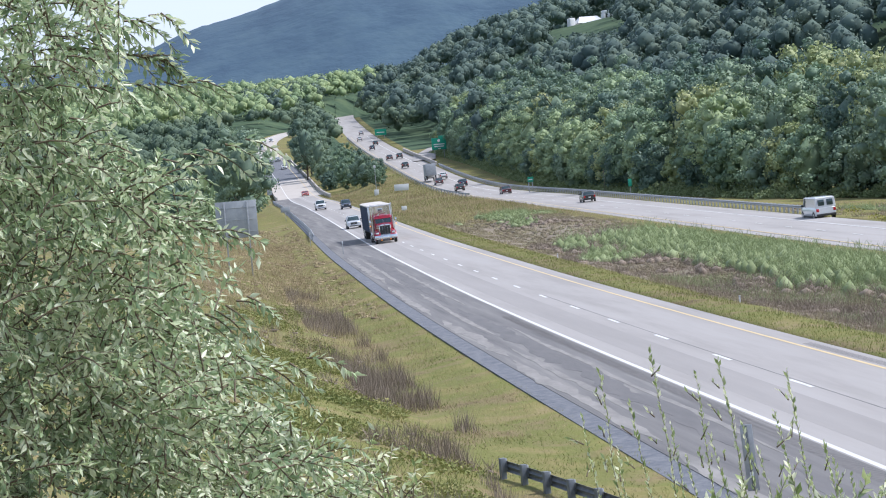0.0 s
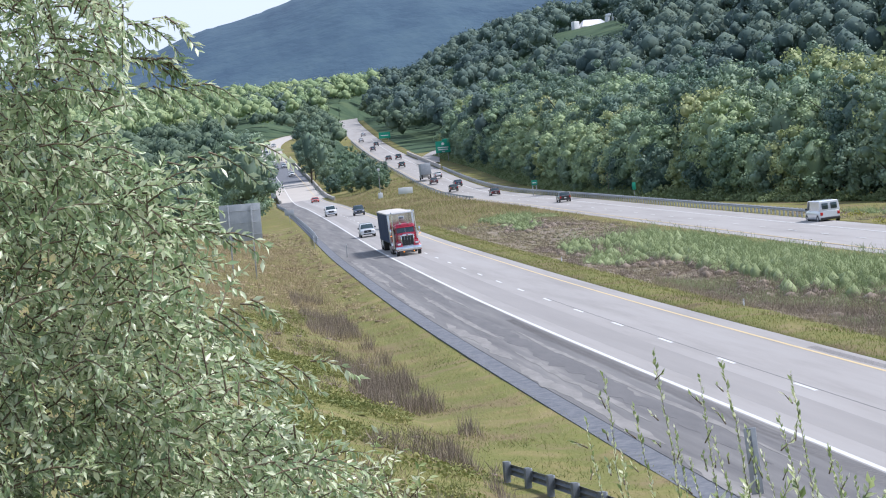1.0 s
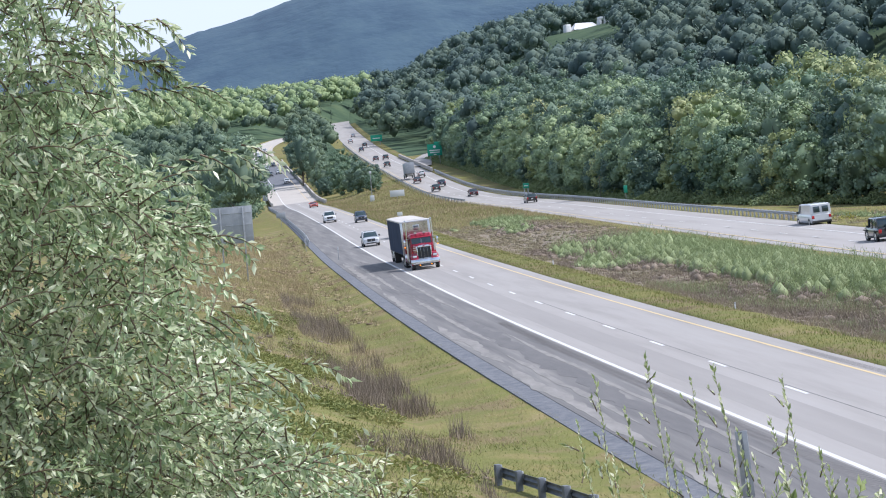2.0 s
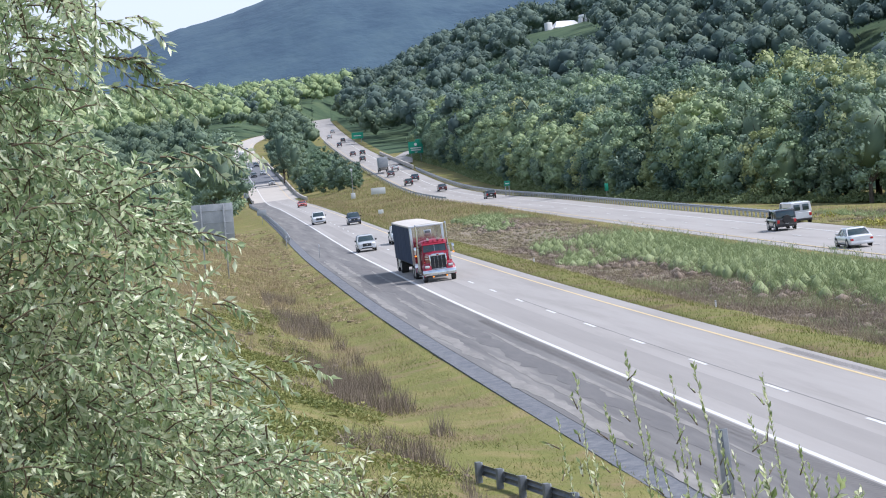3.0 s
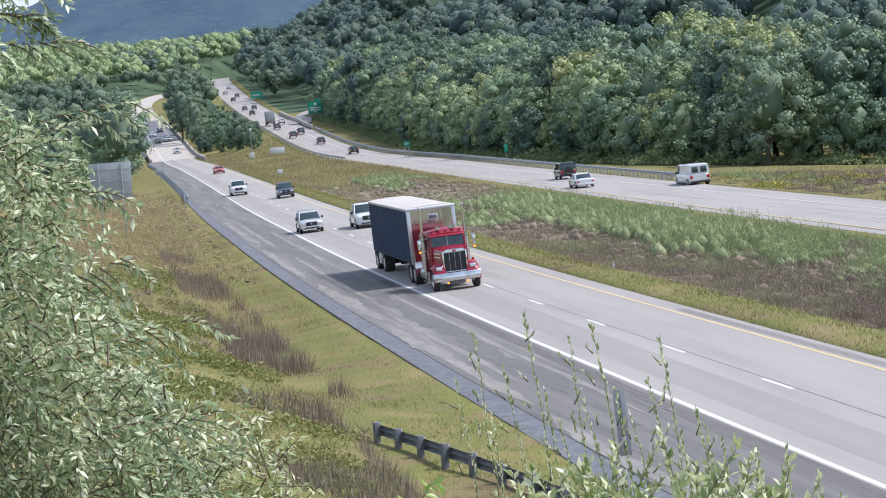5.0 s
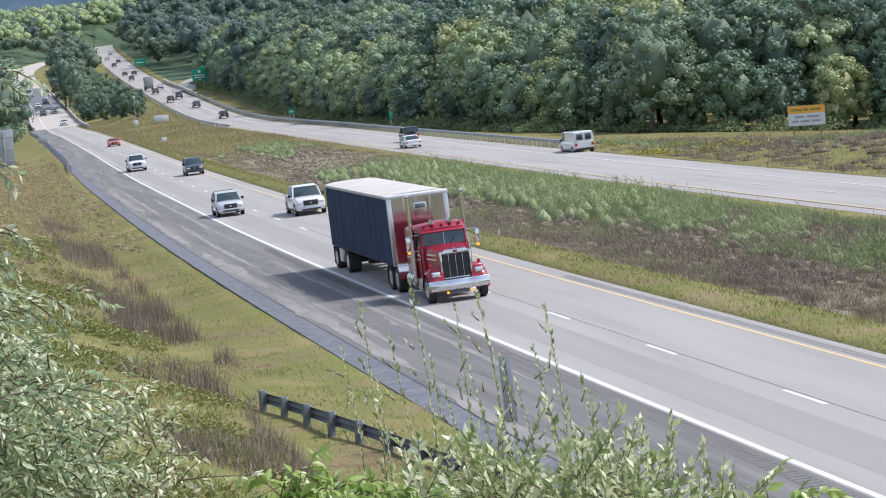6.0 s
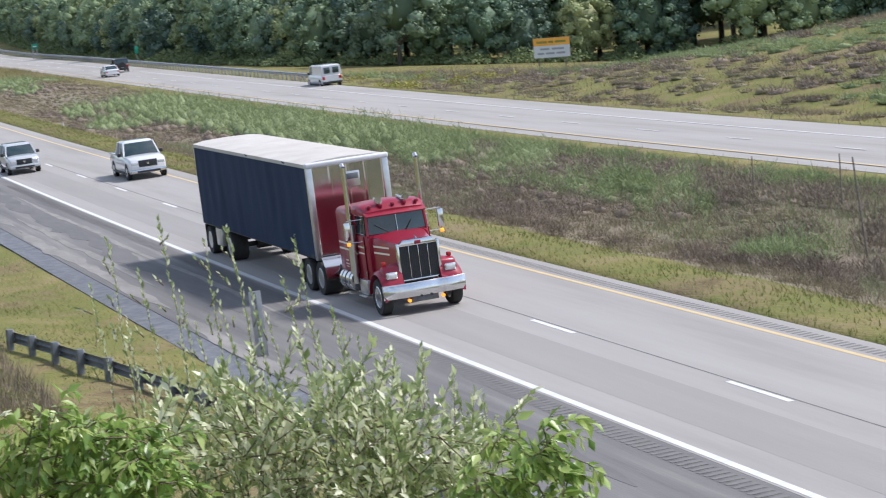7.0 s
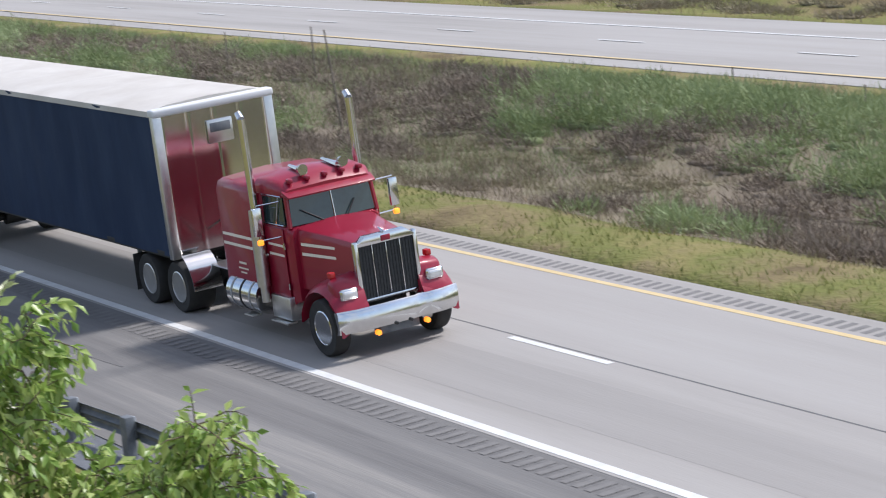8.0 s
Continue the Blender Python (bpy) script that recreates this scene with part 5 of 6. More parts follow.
# ---- house on the hill ----
hx, hy = 232.0, 1320.0
hz = 9.27 + math.tan(radians(2.98)) * 1426 - 6.5
r = thing("hillside_house", "pale hillside house with gabled roof and arched white tower", "house", m=Matrix.Translation((BANK @ Vector((hx, hy, 0))).xy.to_3d() + Vector((0, 0, hz))) @ pose(0, 0, 0, 0, 0, 8))
part("wall", Build().box((-9, -5, -14), (6, 5, 3.0)), HOUSE, r)
part("roof", Build().add([(-10, -6, 2.5), (7, -6, 2.5), (7, 6, 2.5), (-10, 6, 2.5), (-7, 0, 6.5), (4, 0, 6.5)], [(0, 1, 5, 4), (2, 3, 4, 5), (1, 2, 5), (3, 0, 4), (3, 2, 1, 0)]), BOARD, r, smooth=0)
tw = part("tower", Build().box((7.5, -3, -14), (8.6, 3, 7.5)).box((12.4, -3, -14), (13.5, 3, 7.5)).box((9.9, -3, -14), (11.1, 3, 7.5)).box((7.5, -3, 7.5), (13.5, 3, 9.4), 0.8).box((8.6, -2.6, 1), (12.4, 3, 2.2)), HOUSE, r)
part("window", Build().box((8.6, 0.5, -6), (12.4, 1.0, 7.5)), GLASS, r)
part("wing", Build().box((-14, -3, -14), (-10.5, 3, 6.0), 0.5).box((-10.5, -2, -14), (-9, 2, 2.0)), HOUSE, r)
for x in (-6, -2, 2):
    part("window", Build().box((x - 0.8, -5.06, -1.5), (x + 0.8, -5.0, 1.2)), GLASS, r)
r = thing("flag_pole", "tall white pole beside the hillside house", "pole", m=Matrix.Translation(P(258, 1320, 0)))
part("pole", Build().rod((0, 0, 50), (0, 0, 74), 0.5, 0.4, 8), HOUSE, r)


# ---- vehicles: the front is at y = 0, the rear at +y ----
def wheel_meshes(r, w, rim_mat, spokes=10, dish=0.0):
    tyre = Build().lathe([(r * 0.6, -w / 2 + 0.02), (r * 0.93, -w / 2), (r * 0.985, -w / 2 + 0.03), (r, -w / 4), (r, w / 4), (r * 0.985, w / 2 - 0.03), (r * 0.93, w / 2), (r * 0.6, w / 2 - 0.02)], 28).mesh("tyre", RUBBER, 50)
    b = Build().lathe([(r * 0.61, -w * 0.5 + 0.015), (r * 0.57, -w * 0.49), (r * 0.5, -w * (0.30 - dish)), (r * 0.24, -w * (0.22 - dish)), (r * 0.2, -w * (0.42 - dish * 0.5)), (r * 0.1, -w * (0.45 - dish * 0.5)), (r * 0.1, w * 0.3), (r * 0.55, w * 0.3), (r * 0.61, w * 0.45)], 24)
    for i in range(spokes):
        a = 2 * math.pi * i / spokes
        b.rod((-w * 0.38, math.cos(a) * r * 0.3, math.sin(a) * r * 0.3), (-w * 0.2, math.cos(a) * r * 0.3, math.sin(a) * r * 0.3), 0.028 * r / 0.5, n=6)
    rim = b.mesh("rim", rim_mat, 40)
    h = Build()
    for i in range(spokes):
        a = 2 * math.pi * (i + 0.5) / spokes
        c = Vector((-w * (0.285 - dish), math.cos(a) * r * 0.42, math.sin(a) * r * 0.42))
        h.rod(c, c - Vector((0.012, 0, 0)), r * 0.05, n=8)
    hole = h.mesh("hand_hole", BLACK, 0)
    return tyre, rim, hole


def put_wheel(root, meshes, x, y, z, flip=False):
    m = pose(x, y, z, 0, 0, 180 if flip else 0)
    w = part("wheel", meshes[0], None, root, m=m)
    part("rim", meshes[1], None, w)
    part("hand_hole", meshes[2], None, w)
    return w


def car(name, label, cat, paint, L, Wd, H, kind, wheel_r=0.34, group="traffic", lights=True):
    """A passenger vehicle: lofted body, glass house, roof, pillars, wheels, lamps, grille, bumpers and mirrors."""
    root = thing(name, label, cat, group)
    hw = Wd / 2
    tall = kind in ("suv", "jeep", "pickup", "van")
    clear = 0.22 if not tall else 0.3
    belt = {"sedan": 0.92, "suv": 1.08, "jeep": 1.12, "pickup": 1.2, "van": 1.25}[kind]
    hood = {"sedan": 0.82, "suv": 1.02, "jeep": 1.1, "pickup": 1.16, "van": 1.1}[kind]
    ws0 = {"sedan": 1.25, "suv": 1.15, "jeep": 1.35, "pickup": 1.5, "van": 0.95}[kind]      # foot of the windscreen
    ws1 = ws0 + {"sedan": 0.75, "suv": 0.7, "jeep": 0.25, "pickup": 0.65, "van": 0.7}[kind]
    rr1 = {"sedan": L - 1.35, "suv": L - 0.55, "jeep": L - 0.35, "pickup": 3.75, "van": L - 0.18}[kind]
    rr0 = {"sedan": L - 0.7, "suv": L - 0.2, "jeep": L - 0.22, "pickup": 3.95, "van": L - 0.08}[kind]
    rnd = 0.55 if kind == "jeep" else 1.0
    st = [(0.0, 0.84, hood * 0.72, clear + 0.16), (0.1, 0.93, hood * 0.88, clear + 0.03), (0.35 * rnd, 0.985, hood * 0.97, clear), (ws0 - 0.05, 1.0, hood + 0.03, clear), (ws0 + 0.35, 1.0, belt, clear),
          (L * 0.6, 1.0, belt + 0.01, clear), (L - 0.5, 0.99, belt, clear), (L - 0.12, 0.95, belt * 0.97, clear + 0.05), (L, 0.88, belt * 0.88, clear + 0.16)]
    rings = []
    for y, k, top, bot in st:
        w = hw * k
        rings.append([(-w * 0.9, y, bot), (-w, y, bot + 0.14), (-w * 1.0, y, (bot + top) / 2), (-w * 0.975, y, top - 0.1), (-w * 0.9, y, top - 0.015), (-w * 0.45, y, top + 0.025), (w * 0.45, y, top + 0.025), (w * 0.9, y, top - 0.015),
                      (w * 0.975, y, top - 0.1), (w, y, (bot + top) / 2), (w, y, bot + 0.14), (w * 0.9, y, bot)])
    part("body", Build().loft(rings), paint, root, smooth=40)
    g, t = hw * 0.93, hw * (0.9 if kind in ("van", "jeep") else 0.76)
    zt = H - 0.07
    part("glass_house", Build().hexa([(-g, ws0, belt - 0.06), (g, ws0, belt - 0.06), (g, rr0, belt - 0.06), (-g, rr0, belt - 0.06), (-t, ws1, zt), (t, ws1, zt), (t, rr1, zt), (-t, rr1, zt)], 0.03), GLASS, root, "dark tinted glass")
    part("roof", Build().hexa([(-t - 0.02, ws1 - 0.04, zt - 0.03), (t + 0.02, ws1 - 0.04, zt - 0.03), (t + 0.02, rr1 + 0.04, zt - 0.03), (-t - 0.02, rr1 + 0.04, zt - 0.03), (-t * 0.9, ws1 + 0.12, H), (t * 0.9, ws1 + 0.12, H), (t * 0.9, rr1 - 0.1, H), (-t * 0.9, rr1 - 0.1, H)], 0.02), paint, root)
    posts = [0.0, 0.42, 0.78, 1.0] if kind != "pickup" else [0.0, 0.5, 1.0]
    for s in (-1, 1):
        for k, u in enumerate(posts):
            y0, y1 = ws0 + (rr0 - ws0) * u, ws1 + (rr1 - ws1) * u
            part("pillar", Build().rod((s * (g + 0.006), y0, belt - 0.06), (s * (t + 0.006), y1, zt), 0.045, 0.04, 6), paint, root)
        if kind == "van":
            part("side_panel", Build().hexa([(s * (g + 0.002), 2.2, belt - 0.08), (s * (g + 0.03), 2.2, belt - 0.08), (s * (g + 0.03), L - 0.12, belt - 0.08), (s * (g + 0.002), L - 0.12, belt - 0.08), (s * (t + 0.002), 2.2, zt), (s * (t + 0.03), 2.2, zt), (s * (t + 0.03), L - 0.16, zt), (s * (t + 0.002), L - 0.16, zt)]), paint, root)
        part("mirror", Build().box((s * hw, ws0 + 0.3, belt - 0.02), (s * (hw + 0.2), ws0 + 0.42, belt + 0.16), 0.03), paint if not tall else BLACK, root)
        part("headlight", Build().box((s * hw * 0.5, -0.012, hood * 0.66), (s * hw * 0.86, 0.16, hood * 0.66 + 0.15), 0.03), LENS, root)
        part("tail_light", Build().box((s * hw * 0.68, L - 0.1, belt * 0.6), (s * hw * 0.93, L + 0.012, belt * 0.6 + (0.3 if tall else 0.16)), 0.02), TAIL, root)
        part("sill", Build().box((s * (hw - 0.12), 0.8, clear - 0.03), (s * (hw + 0.012), L - 0.9, clear + 0.09), 0.02), BLACK, root)
    part("grille", Build().box((-hw * 0.48, -0.02, hood * 0.56), (hw * 0.48, 0.1, hood * 0.86), 0.02), GRILLE, root)
    part("emblem", Build().rod((0, -0.035, hood * 0.71), (0, -0.019, hood * 0.71), 0.06, n=10), CHROME, root)
    part("front_bumper", Build().box((-hw * 0.93, -0.06, clear + 0.05), (hw * 0.93, 0.2, clear + 0.24), 0.05), CHROME if kind == "pickup" else (BLACK if kind == "jeep" else paint), root)
    part("air_intake", Build().box((-hw * 0.6, -0.07, clear + 0.07), (hw * 0.6, -0.05, clear + 0.17), 0.005), BLACK, root)
    part("rear_bumper", Build().box((-hw * 0.93, L - 0.15, clear + 0.05), (hw * 0.93, L + 0.07, clear + 0.26), 0.05), BLACK if tall else paint, root)
    part("plate", Build().box((-0.16, L + 0.07, clear + 0.3), (0.16, L + 0.085, clear + 0.46)), BOARD, root)
    if kind == "van":
        for s in (-1, 1):
            part("rear_window", Build().box((s * 0.12, L - 0.06, belt + 0.08), (s * hw * 0.72, L + 0.01, zt - 0.16), 0.02), GLASS, root)
        part("rear_door", Build().hexa([(-g, L - 0.14, belt - 0.1), (g, L - 0.14, belt - 0.1), (g, L - 0.035, belt - 0.1), (-g, L - 0.035, belt - 0.1), (-t, L - 0.2, zt), (t, L - 0.2, zt), (t, L - 0.06, zt), (-t, L - 0.06, zt)]), paint, root)
    if kind == "jeep":
        part("spare_wheel", Build().lathe([(0.2, -0.1), (0.36, -0.1), (0.38, 0), (0.36, 0.1), (0.2, 0.1)], 18, pose(0, L + 0.16, 1.02, 0, 0, 90)), RUBBER, root)
        for s in (-1, 1):
            part("fender", Build().box((s * (hw - 0.1), 0.15, 0.82), (s * (hw + 0.1), 1.15, 0.9), 0.02).box((s * (hw - 0.1), L - 1.25, 0.82), (s * (hw + 0.1), L - 0.3, 0.9), 0.02), BLACK, root)
    if kind == "pickup":
        part("bed_floor", Build().box((-hw * 0.82, 4.05, belt - 0.02), (hw * 0.82, L - 0.15, belt + 0.035), 0.01), BLACK, root)
        for s in (-1, 1):
            part("bed_rail", Build().box((s * hw * 0.84, 4.0, belt - 0.05), (s * hw * 0.97, L - 0.08, belt + 0.06), 0.02), paint, root)
    wm = wheel_meshes(wheel_r, 0.24, ALU, 5)
    wb = (0.85, L - (0.95 if kind != "pickup" else 1.2))
    for y in wb:
        for s in (-1, 1):
            part("wheel_arch", Build().lathe([(wheel_r * 1.18, -0.006), (wheel_r * 1.18, 0.006)], 20, pose(s * (hw - 0.002), y, wheel_r)), BLACK, root)
            put_wheel(root, wm, s * (hw - 0.1), y, wheel_r, s > 0)
    return root


suv_white = car("suv", "pearl white suv with a dark grille and tinted windows", "suv", PAINT["silver"], 4.7, 1.88, 1.68, "suv")
pickup_white = car("pickup_truck", "white full-size pickup truck with a black grille", "pickup truck", PAINT["white"], 5.8, 2.03, 1.92, "pickup", 0.4)
pickup_two = car("pickup_truck", "white crew-cab pickup truck with a chrome bumper", "pickup truck", PAINT["white"], 5.7, 2.0, 1.88, "pickup", 0.4)
suv_dark = car("suv", "dark blue boxy suv with its headlights on", "suv", PAINT["navy"], 4.4, 1.84, 1.72, "suv", 0.37)
car_red = car("car", "low orange-red sports car with dark windows", "car", PAINT["red"], 4.5, 1.85, 1.3, "sedan")
jeep = car("off_road_vehicle", "black boxy off-road vehicle with a spare wheel on its tailgate", "off-road vehicle", PAINT["black"], 4.3, 1.88, 1.86, "jeep", 0.42)
sedan = car("car", "white sedan with red tail lamps", "car", PAINT["white"], 4.8, 1.84, 1.45, "sedan")
van = car("van", "white panel van parked on the shoulder", "van", PAINT["white"], 5.7, 2.02, 2.12, "van", 0.37, "parked vehicles")
dark_car = car("car", "black car in the distant traffic", "car", PAINT["black"], 4.6, 1.84, 1.55, "suv")
maroon_car = car("car", "maroon car in the distant traffic", "car", PAINT["maroon"], 4.6, 1.84, 1.5, "sedan")
grey_car = car("car", "silver grey car in the distant traffic", "car", PAINT["silver"], 4.6, 1.84, 1.5, "suv")
white_car = car("car", "white car in the distant traffic", "car", PAINT["white"], 4.6, 1.84, 1.5, "suv")
navy_car = car("car", "dark blue car in the distant traffic", "car", PAINT["navy"], 4.6, 1.84, 1.55, "suv")


def far_truck(label, box_mat):
    r = thing("box_truck", label, "truck", "traffic")
    part("cab", Build().hexa([(-1.1, 0.2, 0.6), (1.1, 0.2, 0.6), (1.1, 2.2, 0.6), (-1.1, 2.2, 0.6), (-1.0, 0.6, 2.7), (1.0, 0.6, 2.7), (1.0, 2.2, 2.8), (-1.0, 2.2, 2.8)], 0.08), PAINT["white"], r)
    part("windscreen", Build().plate([(-0.9, 0.36, 1.7), (0.9, 0.36, 1.7), (0.85, 0.52, 2.5), (-0.85, 0.52, 2.5)], 0.03), GLASS, r)
    part("box", Build().box((-1.25, 2.4, 1.0), (1.25, 9.0, 3.8), 0.04), box_mat, r)
    part("bumper", Build().box((-1.1, 0.05, 0.45), (1.1, 0.3, 0.8), 0.04), CHROME, r)
    wm = wheel_meshes(0.5, 0.3, ALU, 8)
    for y in (1.1, 7.4):
        for s in (-1, 1):
            put_wheel(r, wm, s * 1.05, y, 0.5, s > 0)
    return r


truck_a = far_truck("white box truck in the distant traffic", BOARD)
truck_b = far_truck("flatbed truck with a pale load in the distant traffic", SIGNBACK)

# ---- the red tractor and its trailer ----
semi = thing("semi_truck", "red long-nosed tractor with chrome bumper pulling a navy curtain-side trailer", "semi truck")
FY, D1, D2, T1, T2 = 0.82, 6.72, 8.12, 18.85, 21.95
steer = wheel_meshes(0.52, 0.3, CHROME, 10)
dual = wheel_meshes(0.52, 0.58, ALU, 10, 0.16)
for s in (-1, 1):
    put_wheel(semi, steer, s * 1.04, FY, 0.52, s > 0)
    for y in (D1, D2, T1, T2):
        put_wheel(semi, dual, s * 0.95, y, 0.52, s > 0)
for y in (FY, D1, D2, T1, T2):
    part("axle", Build().rod((-0.9, y, 0.5), (0.9, y, 0.5), 0.09, n=10).rod((-0.25, y, 0.5), (0.25, y, 0.5), 0.2, n=10), BLACK, semi)
part("chassis", Build().box((-0.45, 0.6, 0.62), (-0.35, 9.0, 0.92), 0.01).box((0.35, 0.6, 0.62), (0.45, 9.0, 0.92), 0.01).box((-0.4, 3.0, 0.65), (0.4, 3.1, 0.85)).box((-0.4, 6.0, 0.65), (0.4, 6.1, 0.85)), BLACK, semi)
part("engine", Build().box((-0.38, 0.6, 0.5), (0.38, 2.2, 1.2), 0.08), BLACK, semi)


def section(y, w, z0, z1, crown_=0.06, r=0.14):
    return [(-w, y, z0), (-w, y, z1 - r), (-w + r * 0.3, y, z1 - r * 0.3), (-w + r, y, z1), (0, y, z1 + crown_), (w - r, y, z1), (w - r * 0.3, y, z1 - r * 0.3), (w, y, z1 - r), (w, y, z0)]


# hood, cab and sleeper
part("hood", Build().loft([section(0.36, 0.56, 0.95, 1.98, 0.05), section(0.7, 0.59, 0.95, 2.02, 0.06), section(1.4, 0.70, 1.0, 2.08, 0.06), section(2.15, 0.84, 1.0, 2.14, 0.05)]), RED, semi, "glossy red long hood", smooth=40)
part("cab", Build().loft([section(2.06, 0.9, 0.78, 2.12, 0.02), section(2.2, 0.97, 0.72, 2.16, 0.02, 0.06), section(3.12, 1.0, 0.72, 2.16, 0.02, 0.06)]), RED, semi, smooth=40)
part("cab_roof", Build().loft([section(2.18, 0.88, 2.68, 2.80, 0.03, 0.08), section(2.36, 0.95, 2.68, 2.95, 0.07, 0.13), section(2.9, 0.98, 2.68, 3.0, 0.09, 0.14), section(3.15, 1.0, 2.68, 2.98, 0.09, 0.14)]), RED, semi, "red cab roof with marker lamps", smooth=45)
part("cab_back", Build().box((-0.99, 2.98, 2.12), (0.99, 3.12, 2.72), 0.02), RED, semi)
part("sleeper", Build().loft([section(3.14, 1.06, 0.72, 2.78, 0.04, 0.14), section(3.28, 1.09, 0.72, 2.86, 0.05, 0.16), section(4.6, 1.09, 0.72, 2.86, 0.05, 0.16), section(4.72, 1.05, 0.76, 2.78, 0.04, 0.16)]), RED, semi, "red sleeper box with cream pinstripes", smooth=45)
part("visor", Build().hexa([(-0.9, 2.03, 2.66), (0.9, 2.03, 2.66), (0.93, 2.25, 2.72), (-0.93, 2.25, 2.72), (-0.9, 2.02, 2.69), (0.9, 2.02, 2.69), (0.93, 2.25, 2.8), (-0.93, 2.25, 2.8)], 0.008), RED, semi)
for s in (-1, 1):
    part("windscreen", Build().plate([(s * 0.02, 2.07, 2.15), (s * 0.86, 2.13, 2.15), (s * 0.82, 2.2, 2.68), (s * 0.02, 2.15, 2.68)][::s], 0.02), GLASS, semi, "dark split windscreen")
    part("front_pillar", Build().rod((s * 0.9, 2.12, 2.12), (s * 0.87, 2.2, 2.72), 0.045, n=8), RED, semi)
    part("rear_pillar", Build().rod((s * 0.99, 3.02, 2.12), (s * 0.97, 3.02, 2.72), 0.06, n=8), RED, semi)
    part("side_window", Build().plate([(s * 0.955, 2.2, 2.16), (s * 0.985, 2.98, 2.16), (s * 0.96, 2.98, 2.68), (s * 0.92, 2.26, 2.68)][::-s], 0.015), GLASS, semi)
    part("vent_frame", Build().rod((s * 0.985, 2.5, 2.16), (s * 0.95, 2.36, 2.68), 0.014, n=6).rod((s * 0.985, 2.2, 2.18), (s * 1.0, 2.98, 2.18), 0.014, n=6).rod((s * 0.945, 2.26, 2.7), (s * 0.975, 2.98, 2.7), 0.014, n=6), CHROME, semi)
    part("door", Build().box((s * 1.0, 2.24, 0.8), (s * 1.012, 3.05, 2.12), 0.004), RED, semi)
    part("door_handle", Build().box((s * 1.012, 2.88, 1.55), (s * 1.05, 3.0, 1.6), 0.008), CHROME, semi)
    part("hinge", Build().rod((s * 1.02, 2.22, 1.0), (s * 1.02, 2.22, 1.12), 0.02, n=6).rod((s * 1.02, 2.22, 1.75), (s * 1.02, 2.22, 1.87), 0.02, n=6), CHROME, semi)
    # twin stripes on hood, door and sleeper
    for z in (1.62, 1.80):
        part("stripe", Build().box((s * 1.085, 3.3, z), (s * 1.094, 4.6, z + 0.055)), STRIPE, semi, "cream pinstripe", smooth=0)
        part("stripe", Build().box((s * 1.012, 2.28, z - 0.02), (s * 1.016, 2.86, z + 0.025)), STRIPE, semi, "cream pinstripe", smooth=0)
        w0, w1 = 0.615, 0.805
        part("stripe", Build().plate([(s * (w0 + 0.008), 0.95, z), (s * (w1 + 0.01), 1.95, z + 0.01), (s * (w1 + 0.01), 1.95, z + 0.065), (s * (w0 + 0.008), 0.95, z + 0.05)][::s], 0.004), STRIPE, semi, "cream pinstripe", smooth=0)
    part("wiper", Build().rod((s * 0.25, 2.02, 2.17), (s * 0.55 - 0.1, 2.09, 2.42), 0.012, n=5), BLACK, semi)
    # fenders as arched shells
    f = []
    for i in range(13):
        a = math.pi * (-0.02 + 1.0 * i / 12)
        r = 0.70 if i < 11 else 0.72
        y, z = FY - math.cos(a) * r * 1.05, 0.55 + math.sin(a) * r * 0.98
        inner = 0.56 if i < 9 else 0.7
        f.append([(s * inner, y + (0.06 if i < 3 else 0), z + 0.16), (s * 0.95, y, z + 0.10), (s * 1.14, y, z + 0.02), (s * 1.2, y, z - 0.06), (s * 1.16, y, z - 0.07), (s * 0.95, y, z + 0.03), (s * inner, y, z + 0.06)])
    part("fender", Build().loft(f), RED, semi, "rounded red front fender", smooth=60)
    part("fender_nose", Build().hexa([(s * 0.55, 0.2, 0.82), (s * 1.12, 0.28, 0.82), (s * 1.14, 0.62, 0.82), (s * 0.55, 0.62, 0.82), (s * 0.55, 0.3, 1.38), (s * 1.08, 0.38, 1.34), (s * 1.1, 0.62, 1.4), (s * 0.55, 0.62, 1.5)], 0.06), RED, semi, smooth=60)
    part("headlight", Build().box((s * 0.72, 0.19, 1.06), (s * 1.02, 0.32, 1.22), 0.05, seg=3), LENS, semi, "paired clear headlamps in a chrome bezel")
    part("headlight_bezel", Build().box((s * 0.69, 0.215, 1.03), (s * 1.05, 0.30, 1.25), 0.05, seg=3), CHROME, semi)
    part("turn_signal", Build().box((s * 0.92, 0.55, 1.40), (s * 1.04, 0.7, 1.52), 0.03).rod((s * 0.98, 0.62, 1.3), (s * 0.98, 0.62, 1.42), 0.03, n=8), AMBER if s > 2 else TAIL, semi)
    # exhaust stacks
    part("exhaust_pipe", Build().rod((s * 1.12, 3.02, 2.4), (s * 1.12, 3.06, 4.1), 0.075, n=16).rod((s * 1.12, 3.06, 4.1), (s * 1.12, 3.16, 4.2), 0.075, 0.07, n=16), CHROME, semi, "tall chrome exhaust stack")
    part("muffler", Build().rod((s * 1.14, 3.02, 1.0), (s * 1.12, 3.02, 2.42), 0.125, n=18).rod((s * 1.14, 3.02, 0.7), (s * 1.14, 3.02, 1.02), 0.08, n=14), ALU, semi, "perforated muffler shield")
    # fuel tanks, steps and battery box
    part("fuel_tank", Build().rod((s * 0.92, 3.25, 0.72), (s * 0.92, 4.5, 0.72), 0.33, n=28), CHROME, semi, "polished aluminium fuel tank")
    for y in (3.5, 3.88, 4.25):
        part("tank_strap", Build().rod((s * 0.92, y, 0.72), (s * 0.92, y + 0.05, 0.72), 0.34, n=28), BLACK if y == 3.88 else STEEL, semi)
    part("battery_box", Build().box((s * 0.6, 2.2, 0.42), (s * 1.08, 2.95, 0.86), 0.03), ALU, semi)
